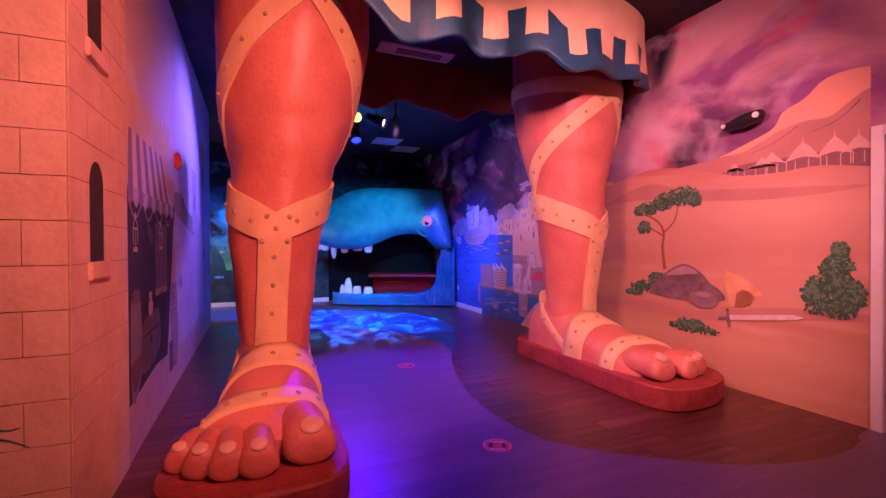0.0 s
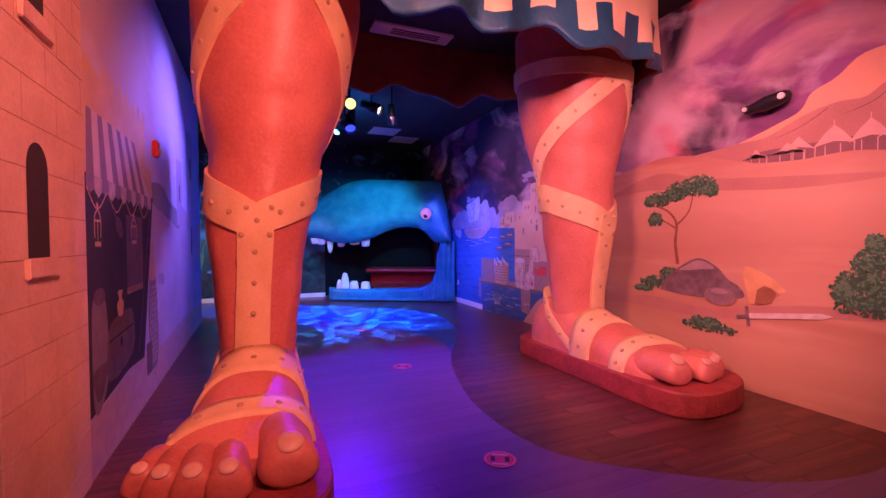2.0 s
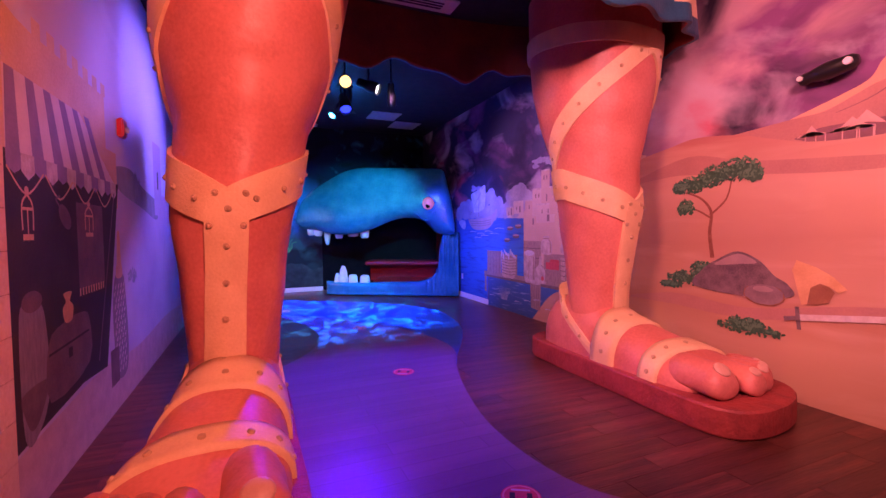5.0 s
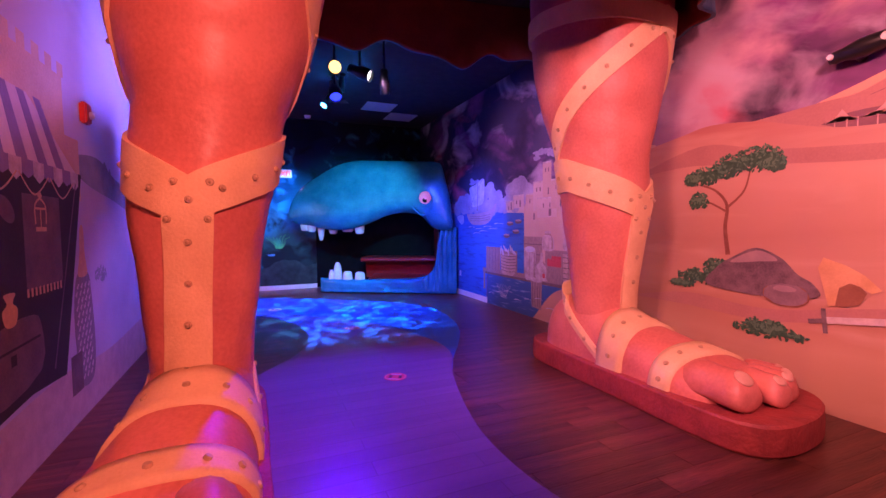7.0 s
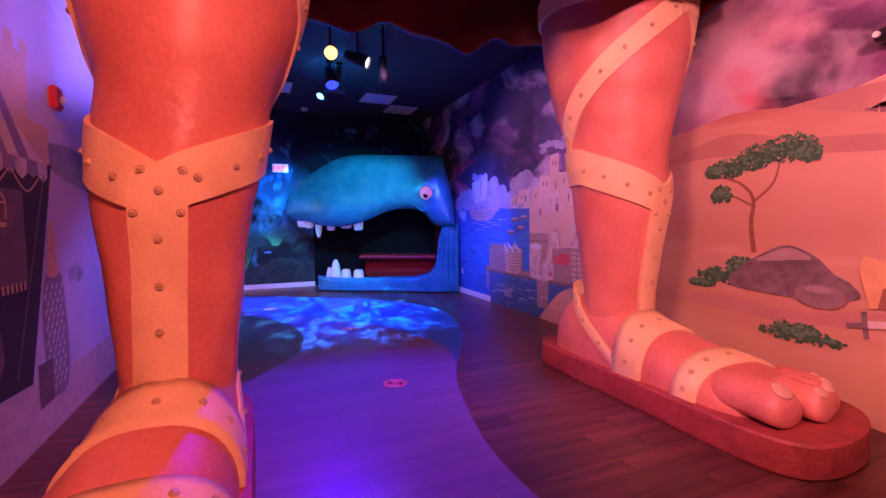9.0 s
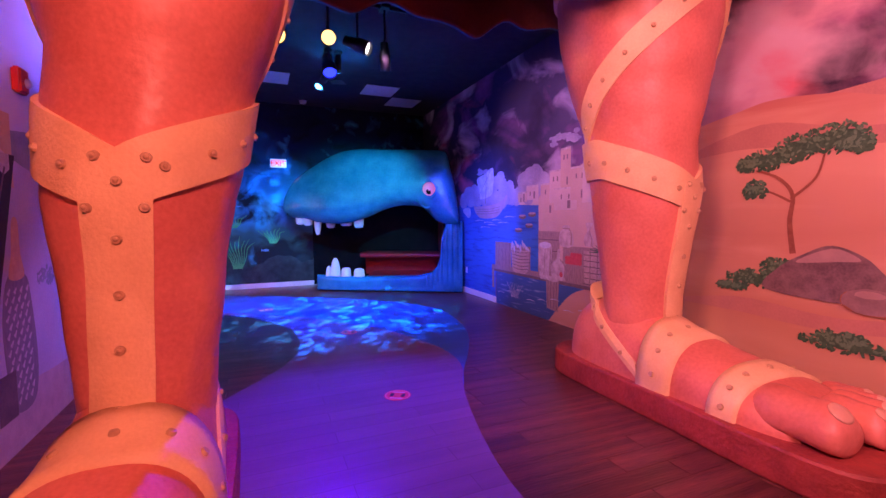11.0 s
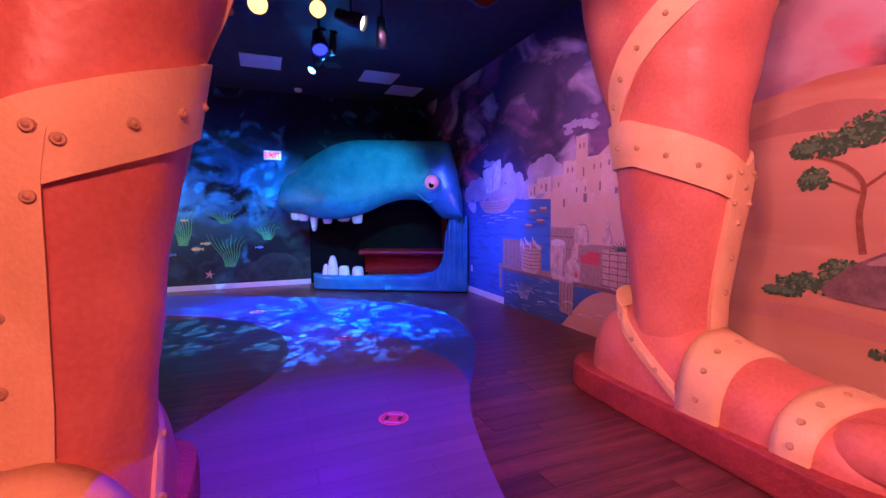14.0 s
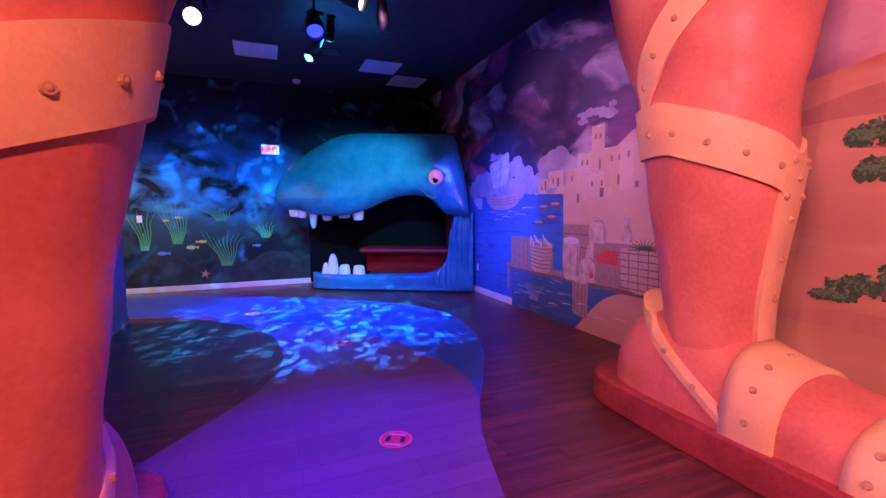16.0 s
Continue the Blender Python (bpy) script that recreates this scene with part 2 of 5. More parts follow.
ROCK = mat("mural_rock", (0.11, 0.075, 0.09), (0.23, 0.16, 0.18), 0.8, 9)
ROCK_M = mat("mural_boulder", (0.2, 0.14, 0.16), (0.3, 0.21, 0.23), 0.8, 9)
ROCK_L = mat("mural_rock_light", (0.33, 0.23, 0.24), (0.4, 0.28, 0.28), 0.8, 9)
GOLD = mat("mural_bronze", (0.6, 0.33, 0.16), (0.72, 0.42, 0.22), 0.7, 9)
GOLD_D = mat("mural_bronze_dark", (0.25, 0.1, 0.06), (0.32, 0.14, 0.08), 0.8, 9)
BLADE = mat("mural_blade", (0.55, 0.45, 0.45), (0.7, 0.6, 0.6), 0.7, 12)
HILL = mat("mural_hill", (0.42, 0.2, 0.18), (0.52, 0.26, 0.22), 0.8, 2)
HILL_D = mat("mural_hill_dark", (0.2, 0.1, 0.12), (0.27, 0.13, 0.15), 0.8, 4)
GLOW_SKY = mat("mural_sunset", (0.8, 0.42, 0.26), (0.72, 0.36, 0.28), 0.8, 2.2)
TENT = mat("mural_tent", (0.6, 0.36, 0.33), (0.68, 0.42, 0.38), 0.8, 9)
CLOUD = mat("mural_cloud", (0.24, 0.2, 0.3), (0.46, 0.39, 0.52), 0.8, 3)
BOAT = mat("mural_boat", (0.4, 0.26, 0.3), (0.5, 0.33, 0.36), 0.8, 9)
SAIL = mat("mural_sail", (0.42, 0.4, 0.5), (0.66, 0.62, 0.7), 0.8, 9)
CRATE = mat("mural_crate", (0.26, 0.17, 0.16), (0.4, 0.28, 0.25), 0.8, 14, stretch=(1, 5, 1))
CRATE_D = mat("mural_crate_dark", (0.14, 0.09, 0.1), (0.2, 0.13, 0.13), 0.8, 14)
BASKET = mat("mural_basket", (0.4, 0.28, 0.24), (0.6, 0.44, 0.38), 0.8, 40)
PALE = mat("mural_pale", (0.38, 0.28, 0.27), (0.62, 0.5, 0.48), 0.8, 11)
FRUIT = mat("mural_fruit", (0.5, 0.05, 0.07), (0.6, 0.09, 0.1), 0.7, 30)
SKY_L = ramp_mat("mural_sky_left", 1, [(3.6, (0.5, 0.36, 0.42)), (5.4, (0.52, 0.45, 0.6)), (7.5, (0.5, 0.55, 0.78)), (9.3, (0.2, 0.28, 0.55))], 1, 0.6, [((0.62, 0.58, 0.68), 1.5, 0.54, 0.8, (1, 0.8, 1.3))])
FORT = mat("mural_fort", (0.52, 0.32, 0.22), (0.66, 0.45, 0.32), 0.8, 2.5)
HAZE_L = mat("mural_haze", (0.36, 0.28, 0.42), (0.48, 0.38, 0.54), 0.8, 1.6)
GREEN_L = mat("mural_far_green", (0.2, 0.2, 0.24), (0.28, 0.28, 0.33), 0.8, 8)
SLATE = mat("mural_awning_dark", (0.2, 0.14, 0.24), (0.26, 0.18, 0.3), 0.8, 8)
AWN = mat("mural_awning_light", (0.55, 0.42, 0.42), (0.64, 0.5, 0.48), 0.8, 6)
STALL = mat("mural_stall_dark", (0.018, 0.012, 0.016), (0.035, 0.022, 0.026), 0.8, 3)
STALL_M = mat("mural_stall_mid", (0.1, 0.055, 0.07), (0.16, 0.09, 0.1), 0.8, 7)
BRASS = mat("mural_brass", (0.5, 0.26, 0.16), (0.6, 0.34, 0.2), 0.8, 20)
CLOTH_G = mat("mural_sack", (0.16, 0.12, 0.15), (0.24, 0.18, 0.21), 0.8, 9, stretch=(1, 6, 1))
ROPE_M = mat("mural_broom", (0.4, 0.27, 0.3), (0.56, 0.4, 0.42), 0.8, 60)
REEF = ramp_mat("mural_reef", 2, [(0, (0.012, 0.02, 0.03)), (0.7, (0.02, 0.045, 0.05)), (1.2, (0.03, 0.09, 0.11)), (1.6, (0.05, 0.3, 0.55)), (2.2, (0.04, 0.22, 0.5)), (2.7, (0.012, 0.03, 0.09)), (3.8, (0.012, 0.015, 0.03))],
                1.3, 1.0, [((0.008, 0.012, 0.02), 1.5, 0.5, 0.62, (1, 1, 1.4)), ((0.1, 0.42, 0.62), 2.5, 0.6, 0.85, (1, 1, 1))])
REEF_ROCK = mat("mural_reef_rock", (0.008, 0.014, 0.018), (0.035, 0.06, 0.065), 0.8, 5)
WEED = mat("mural_weed", (0.05, 0.3, 0.1), (0.12, 0.45, 0.16), 0.8, 8)
STARFISH = mat("mural_starfish", (0.6, 0.3, 0.2), None, 0.8)
FISH_B = mat("mural_fish_blue", (0.1, 0.3, 0.6), None, 0.8)
FISH_Y = mat("mural_fish_yellow", (0.6, 0.5, 0.2), None, 0.8)
SIGN_R = mat("sign_red", (0.6, 0.05, 0.05), None, 0.4, emit=(1, 0.03, 0.03), power=0.9)
SIGN_F = mat("sign_face", (0.7, 0.6, 0.6), None, 0.4, emit=(1, 0.25, 0.25), power=0.7)
ALARM = mat("alarm_red", (0.5, 0.02, 0.02), None, 0.3)
LENS_WARM = mat("lens_warm", (0.4, 0.25, 0.1), None, 0.3, emit=(1, 0.5, 0.14), power=4)
LENS_WHITE = mat("lens_white", (1, 1, 1), None, 0.3, emit=(1, 0.82, 0.85), power=7)
LENS_BLUE = mat("lens_blue", (0.02, 0.02, 0.3), None, 0.3, emit=(0.02, 0.03, 1), power=4)
LENS_CYAN = mat("lens_cyan", (0.1, 0.6, 1), None, 0.3, emit=(0.02, 0.4, 0.7), power=1.5)

# ---------------------------------------------------------------- mesh helpers


def finish(name, bm, mats, parent=None, label="", smooth=False):
    bmesh.ops.recalc_face_normals(bm, faces=bm.faces)
    me = bpy.data.meshes.new(name)
    bm.to_mesh(me)
    bm.free()
    for m in mats if isinstance(mats, (list, tuple)) else [mats]:
        me.materials.append(m)
    if smooth:
        for p in me.polygons:
            p.use_smooth = True
    ob = new(name, me)
    if parent:
        ob.parent = parent
    if label:
        ob["label"] = label
    return ob


def part(name, bm, material, parent, label="", smooth=False):
    return finish(name, bm, material, parent, label, smooth)


def box(bm, x0, x1, y0, y1, z0, z1, bevel=0.0, mi=0):
    g = bmesh.ops.create_cube(bm, size=1, matrix=Matrix.Translation(((x0 + x1) / 2, (y0 + y1) / 2, (z0 + z1) / 2)) @ Matrix.Diagonal((abs(x1 - x0), abs(y1 - y0), abs(z1 - z0), 1)))
    fs = {f for v in g["verts"] for f in v.link_faces}
    for f in fs:
        f.material_index = mi
    if bevel:
        bmesh.ops.bevel(bm, geom=list({e for v in g["verts"] for e in v.link_edges}), offset=bevel, segments=2, affect="EDGES")
    return bm


def boxed(name, dims, material, parent=None, bevel=0.0, label=""):
    return finish(name, box(bmesh.new(), *dims, bevel), material, parent, label)


def cyl(bm, m, r1, r2, h, seg=20, mi=0):
    """A cone or cylinder from the origin of m along its z."""
    g = bmesh.ops.create_cone(bm, cap_ends=True, segments=seg, radius1=r1, radius2=r2, depth=h, matrix=m @ Matrix.Translation((0, 0, h / 2)))
    for f in {f for v in g["verts"] for f in v.link_faces}:
        f.material_index = mi


def ball(bm, centre, radii, mi=0, seg=14, rot=None):
    m = Matrix.Translation(centre) @ (rot or Matrix()) @ Matrix.Diagonal((*radii, 1))
    g = bmesh.ops.create_uvsphere(bm, u_segments=seg, v_segments=max(6, seg // 2), radius=1, matrix=m)
    for f in {f for v in g["verts"] for f in v.link_faces}:
        f.material_index, f.smooth = mi, True


def grid(bm, rows, mi=0, close_u=False, smooth=True):
    """Quads between rows of points; returns the vertex rows."""
    vs = [[bm.verts.new(p) for p in r] for r in rows]
    for a, b in zip(vs, vs[1:]):
        n = len(a)
        for i in range(n if close_u else n - 1):
            f = bm.faces.new((a[i], a[(i + 1) % n], b[(i + 1) % n], b[i]))
            f.material_index, f.smooth = mi, smooth
    return vs


def lerp(x, pts):
    return float(np.interp(x, [p[0] for p in pts], [p[1] for p in pts]))


def curve_pts(pts, n=8, closed=False):
    """Catmull-Rom through the points."""
    out, k = [], len(pts)
    for i in range(k if closed else k - 1):
        if closed:
            p = [pts[(i + j) % k] for j in (-1, 0, 1, 2)]
        else:
            p = [pts[max(i - 1, 0)], pts[i], pts[i + 1], pts[min(i + 2, k - 1)]]
        p = [np.array(q, float) for q in p]
        for s in range(n):
            t = s / n
            out.append(tuple(0.5 * (2 * p[1] + (p[2] - p[0]) * t + (2 * p[0] - 5 * p[1] + 4 * p[2] - p[3]) * t * t + (3 * p[1] - p[0] - 3 * p[2] + p[3]) * t ** 3)))
    if not closed:
        out.append(tuple(pts[-1]))
    return out

# ---------------------------------------------------------------- the room
CEIL_Z, FAR_Y, LEFT_END = 3.8, 11.7, 9.27


def setting(name, dims, material, label, category="wall"):
    return tagged(boxed(name, dims, material), label, category, kind="structure")


floor = setting("floor", (-3, 7, -3, 12.2, -0.15, -0.008), MORTAR, "dark subfloor under the brown wood planks", "floor")
setting("ceiling", (-3, 7, -3, 12.2, CEIL_Z, CEIL_Z + 0.12), CEIL, "flat black-painted ceiling of the show room", "ceiling")
wall_right = setting("wall_right", (5.0, 5.15, 2.13, 11.85, 0, CEIL_Z), SKY_R, "long wall painted with a stormy pink and violet sky")
setting("wall_right_front", (5.0, 5.15, -3, 1.02, 0, CEIL_Z), PLAIN, "plain wall beside the entrance door")
setting("wall_right_head", (5.0, 5.15, 1.02, 2.13, 2.26, CEIL_Z), SKY_R, "wall piece above the entrance door")
wall_left = setting("wall_left", (-0.12, 0.0, 2.82, LEFT_END, 0, CEIL_Z), SKY_L, "long wall painted with a market street and pale sky")
wall_tower = setting("wall_tower", (-3, -0.12, 2.82, 2.94, 0, CEIL_Z), MORTAR, "return wall painted as a stone tower")
wall_far = setting("wall_far", (-0.68, 5.0, FAR_Y, FAR_Y + 0.15, 0, CEIL_Z), REEF, "end wall painted as a dark blue coral reef")
setting("wall_back", (-3, 5.0, -3, -2.85, 0, CEIL_Z), PLAIN, "plain wall behind the entrance")
setting("wall_back_left", (-3, -2.85, -2.85, 2.82, 0, CEIL_Z), PLAIN, "plain wall of the entrance area")
setting("wall_corridor", (-2.3, -2.15, 2.94, 12.2, 0, CEIL_Z), PLAIN, "pale wall of the side passage")
setting("wall_corridor_end", (-2.15, -0.68, 12.05, 12.2, 0, CEIL_Z), PLAIN, "pale end wall of the side passage")
tagged(boxed("baseboard", (-0.68, 5.0, FAR_Y - 0.02, FAR_Y - 0.001, 0, 0.1), WHITE, bevel=0.004), "white baseboard along the reef wall", "baseboard", kind="structure")
tagged(boxed("baseboard", (4.98, 4.999, 8.27, FAR_Y - 0.02, 0, 0.1), WHITE, bevel=0.004), "white baseboard along the sea mural", "baseboard", kind="structure")
tagged(boxed("baseboard", (-0.14, 0.012, LEFT_END, LEFT_END + 0.012, 0, 0.1), WHITE, bevel=0.003), "white baseboard at the end of the wall", "baseboard", kind="structure")

# entrance door
door = tagged(new("door_1"), "closed dark red-brown door in a white frame", "door", kind="structure")
bm = bmesh.new()
for d in ((4.97, 5.16, 2.055, 2.128, 0, 2.27), (4.97, 5.16, 1.02, 1.095, 0, 2.27), (4.97, 5.16, 1.095, 2.055, 2.19, 2.27)):
    box(bm, *d, 0.006)
part("door_frame", bm, WHITE, door, "white painted door frame")
leaf = part("door_leaf", box(bmesh.new(), 5.02, 5.065, 1.1, 2.05, 0.01, 2.185, 0.004), DOOR_M, door)
for z in (0.25, 1.1, 1.9):
    part("hinge", box(bmesh.new(), 5.005, 5.02, 2.03, 2.054, z - 0.05, z + 0.05, 0.003), STEEL, door, "steel hinge")
part("door_handle", box(bmesh.new(), 4.98, 5.02, 1.16, 1.3, 1.02, 1.05, 0.008), STEEL, door, "steel lever handle")

# ceiling tiles, vent
for x, y in ((3.88, 10.43), (3.23, 9.79)):
    tagged(boxed("ceiling_tile", (x, x + 0.61, y, y + 0.61, CEIL_Z - 0.014, CEIL_Z - 0.002), TILE_W, bevel=0.003), "square white panel set in the black ceiling", "ceiling panel", "white ceiling panels")
tagged(boxed("ceiling_tile", (1.33, 1.93, 9.68, 10.29, CEIL_Z - 0.014, CEIL_Z - 0.002), TILE_W, bevel=0.003), "square white panel behind a black spotlight", "ceiling panel", "white ceiling panels")
bm = bmesh.new()
cyl(bm, Matrix.Translation((2.28, 11.34, CEIL_Z - 0.05)), 0.06, 0.075, 0.05)
tagged(finish("smoke_detector", bm, WHITE, smooth=False), "round white smoke detector on the black ceiling", "smoke detector")
vent = tagged(new("ceiling_vent"), "long white ceiling air vent with dark slots", "vent")
part("frame", box(bmesh.new(), 2.12, 3.07, 5.36, 5.62, CEIL_Z - 0.03, CEIL_Z - 0.002, 0.006), WHITE, vent)
for k in range(3):
    part("slot", box(bmesh.new(), 2.34, 2.92, 5.42 + 0.05 * k, 5.445 + 0.05 * k, CEIL_Z - 0.034, CEIL_Z - 0.029), BLACK, vent, "dark vent slot")

# ---------------------------------------------------------------- curved floor sheets
EDGE = [(2.78, 2.8), (2.59, 3.2), (2.56, 3.8), (2.67, 4.4), (2.89, 5.13), (3.1, 5.6), (3.17, 6.0), (3.12, 6.4), (2.89, 7.11), (2.42, 7.87), (1.81, 8.56), (1.13, 9.09), (0.21, 9.53), (-0.68, 9.75)]
FRONT = [(7, 2.3), (4.99, 2.14), (4.66, 2.05), (4.3, 2.01), (3.88, 2.07), (3.4, 2.28)]
LEFT_EDGE = [(-0.68, 9.66), (0.43, 9.4), (1.29, 8.64), (1.67, 7.93), (1.77, 7.34), (1.74, 6.83), (1.58, 6.36), (1.36, 6.03), (1.09, 5.67), (0.87, 5.35), (0.66, 4.8), (0.6, 4.0), (0.62, 3.2), (0.3, 2.6), (-0.7, 2.2)]
SEA_EDGE = [(-0.68, 11.68), (1.44, 10.57), (2.7, 9.74), (3.56, 8.89), (3.9, 8.15), (3.84, 7.24), (3.63, 6.54), (3.3, 5.9), (3.02, 5.42), (2.86, 5.05)]


def sheet(name, outline, z, material, label):
    bm = bmesh.new()
    f = bm.faces.new([bm.verts.new((x, y, z)) for x, y in outline])
    r = bmesh.ops.extrude_face_region(bm, geom=[f])
    for v in r["geom"]:
        if isinstance(v, bmesh.types.BMVert):
            v.co.z -= 0.006
    bm.normal_update()
    bmesh.ops.triangulate(bm, faces=[f for f in bm.faces if len(f.verts) > 4])
    return tagged(finish(name, bm, material), label, "floor", kind="structure")


path_line = curve_pts(FRONT + EDGE) + curve_pts(LEFT_EDGE) + [(-2.9, 2.0), (-2.9, -2.8), (4.95, -2.8), (4.95, 1.0), (7, 1.0)]
sheet("floor_path", path_line, 0.004, PATH_M, "winding grey vinyl path inlaid in the wood floor")
sheet("floor_sea", curve_pts(EDGE[4:]) + curve_pts(SEA_EDGE), 0.0045, SEA_M, "curved blue vinyl band along the grey path")

# stickers
for k, (x, y) in enumerate(((2.29, 3.03), (2.35, 5.21), (2.37, 7.32), (1.45, 9.2))):
    disc = tagged(new("floor_sticker"), "round red floor sticker with pale rim and footprints" if k < 3 else "round pale floor sticker on the blue band", "floor sticker", "floor stickers")
    bm = bmesh.new()
    cyl(bm, Matrix.Translation((0, 0, 0.0052)), 0.105, 0.105, 0.0015, 40)
    part("disc", bm, DISC_M if k < 3 else DISC_L, disc)
    bm = bmesh.new()
    rows = [[(r * math.cos(a * math.tau / 48), r * math.sin(a * math.tau / 48), 0.0071) for a in range(48)] for r in (0.088, 0.098)]
    grid(bm, rows, close_u=True, smooth=False)
    part("rim", bm, DISC_R if k < 3 else DISC_L, disc, "paler rim")
    for sx in (-1, 1):
        bm = bmesh.new()
        box(bm, sx * 0.045 - 0.014, sx * 0.045 + 0.014, -0.03, 0.03, 0.0068, 0.0075, 0)
        part("footprint", bm, BLACK, disc, "black footprint mark")
    bm = bmesh.new()
    for dy in (-0.06, 0.055):
        box(bm, -0.05, 0.05, dy - 0.008, dy + 0.008, 0.0068, 0.0074)
    part("lettering", bm, DISC_L, disc, "illegible pale lettering bars")
    disc.matrix_world = pose(x, y, 0.002, 0, 0, -30)

# ---------------------------------------------------------------- murals
rnd = random.Random(5)


class Mural:
    """Flat painted pieces on a wall: points are (along, height); later pieces lie over earlier ones."""

    def __init__(self, wall, place):
        self.wall, self.place, self.layer = wall, place, 0

    def paint(self, name, polys, material, label="", same=False):
        if not same:
            self.layer += 1
        self.layer += 0.02
        d = 0.0006 + 0.00015 * self.layer
        bm = bmesh.new()
        for k, poly in enumerate(polys):
            poly = [p for p, q in zip(poly, poly[-1:] + poly[:-1]) if math.dist(p, q) > 1e-4]
            bm.faces.new([bm.verts.new(self.place(a, z, d + 0.000002 * k)) for a, z in poly])
        bm.normal_update()
        self.layer += 0.000002 * len(polys) / 0.00015
        bmesh.ops.triangulate(bm, faces=[f for f in bm.faces if len(f.verts) > 4])
        return finish(name, bm, material, self.wall, label)


def ell(a, z, ra, rz, n=20, wob=0.0, rot=0.0):
    out = []
    for i in range(n):
        t = i * math.tau / n
        k = 1 + wob * rnd.uniform(-1, 1)
        u, v = ra * math.cos(t) * k, rz * math.sin(t) * k
        out.append((a + u * math.cos(rot) - v * math.sin(rot), z + u * math.sin(rot) + v * math.cos(rot)))
    return out


def stroke(pts, w0, w1=None, n=6):
    pts = curve_pts(pts, n) if len(pts) > 2 else pts
    w1 = w0 if w1 is None else w1
    lo, hi = [], []
    for i, p in enumerate(pts):
        q, r = pts[max(i - 1, 0)], pts[min(i + 1, len(pts) - 1)]
        d = Vector((r[0] - q[0], r[1] - q[1])).normalized()
        w = (w0 + (w1 - w0) * i / (len(pts) - 1)) / 2
        lo.append((p[0] - d.y * w, p[1] + d.x * w))
        hi.append((p[0] + d.y * w, p[1] - d.x * w))
    return lo + hi[::-1]


def rect(a0, a1, z0, z1):
    return [(a0, z0), (a1, z0), (a1, z1), (a0, z1)]


def leaves(a, z, ra, rz, n, size):
    out = []
    for _ in range(n):
        t, r = rnd.uniform(0, math.tau), math.sqrt(rnd.random())
        out.append(ell(a + ra * r * math.cos(t), z + rz * r * math.sin(t), size * rnd.uniform(0.7, 1.4), size * rnd.uniform(0.35, 0.7), 7, 0.15, rnd.uniform(0, 3.1)))
    return out


R = Mural(wall_right, lambda a, z, d: (5.0 - d, a, z))
# sunset, hills, desert
R.paint("painted_sunset", [curve_pts([(3.3, 2.26), (2.98, 2.36), (2.81, 2.43), (2.73, 2.55), (2.57, 2.62), (2.43, 2.73), (2.27, 2.75), (2.14, 2.73)], 6) + [(2.14, 2.2), (3.3, 2.2)]], GLOW_SKY)
R.paint("painted_hills", [curve_pts([(3.9, 2.22), (3.71, 2.23), (3.27, 2.26), (3.07, 2.27), (2.89, 2.34), (2.77, 2.39), (2.57, 2.43), (2.4, 2.42), (2.3, 2.48), (2.19, 2.55), (2.14, 2.57)], 6) + [(2.14, 1.95), (3.9, 1.95)]], HILL)
R.paint("painted_hill_crease", [stroke([(2.2, 2.5), (2.34, 2.38), (2.52, 2.33)], 0.012, 0.003), stroke([(2.62, 2.4), (2.8, 2.3), (3.0, 2.24)], 0.01, 0.003)], HILL_D)
camp = [(3.15, 0.1, 2.18), (2.9, 0.14, 2.19), (2.82, 0.13, 2.22), (2.58, 0.14, 2.26), (2.36, 0.13, 2.26), (2.21, 0.12, 2.24)]
R.paint("painted_tent_shade", [curve_pts([(3.27, 2.1), (3.1, 2.15), (2.8, 2.15), (2.5, 2.15), (2.14, 2.13)], 4) + [(2.14, 1.97), (2.5, 2.02), (2.8, 2.02), (3.1, 2.03)]], HILL_D)
R.paint("painted_tents", [[(a + w, 2.1), (a + w * 0.45, h - 0.06), (a, h), (a - w * 0.4, h - 0.055), (a - w, 2.09), (a - w * 0.8, 2.11), (a, 2.135), (a + w * 0.8, 2.115)] for a, w, h in camp], TENT)
R.paint("painted_tent_poles", [stroke([(a + k * w, 2.11), (a + k * w, 2.02)], 0.007) for a, w, h in camp for k in (-0.9, -0.3, 0.4)] + [stroke([(a, h), (a, h + 0.04)], 0.006) for a, w, h in camp[3:]], TENT)
dune = curve_pts([(6.85, 0.0), (6.4, 0.42), (5.96, 0.57), (5.72, 0.6), (5.5, 0.62)], 8)
R.paint("painted_town_land", [curve_pts([(7.1, 1.3), (7.08, 1.7), (6.6, 1.85), (6.3, 2.0), (5.88, 2.22), (5.3, 2.3), (4.7, 2.2)], 8) + [(4.7, 0.5), (7.1, 0.5)]], SAND_T)
R.paint("painted_sea", [[(11.69, 0.1), (11.69, 1.66), (9.7, 1.66), (8.0, 1.66), (7.1, 1.6), (7.08, 0.5), (8.3, 0.5), (8.3, 0.1)]], SEA_W)
R.paint("painted_shore", [curve_pts([(7.95, 1.62), (7.7, 1.68), (7.4, 1.74), (7.1, 1.82)], 6) + [(7.1, 1.58), (7.6, 1.6)]], HOUSE)
R.paint("painted_dock_water", [[(8.28, 0.0), (8.28, 0.56), (5.4, 0.56), (5.4, 0.0)]], WATER_W)
R.paint("painted_desert", [dune + curve_pts([(5.5, 0.62), (5.45, 1.4), (5.3, 2.05), (4.77, 2.17), (4.4, 2.23), (4.11, 2.27), (3.71, 2.22), (3.45, 2.14), (3.16, 2.06), (2.8, 2.03), (2.46, 2.04), (2.14, 1.98)], 8) + [(2.14, 0.0)]], DESERT)
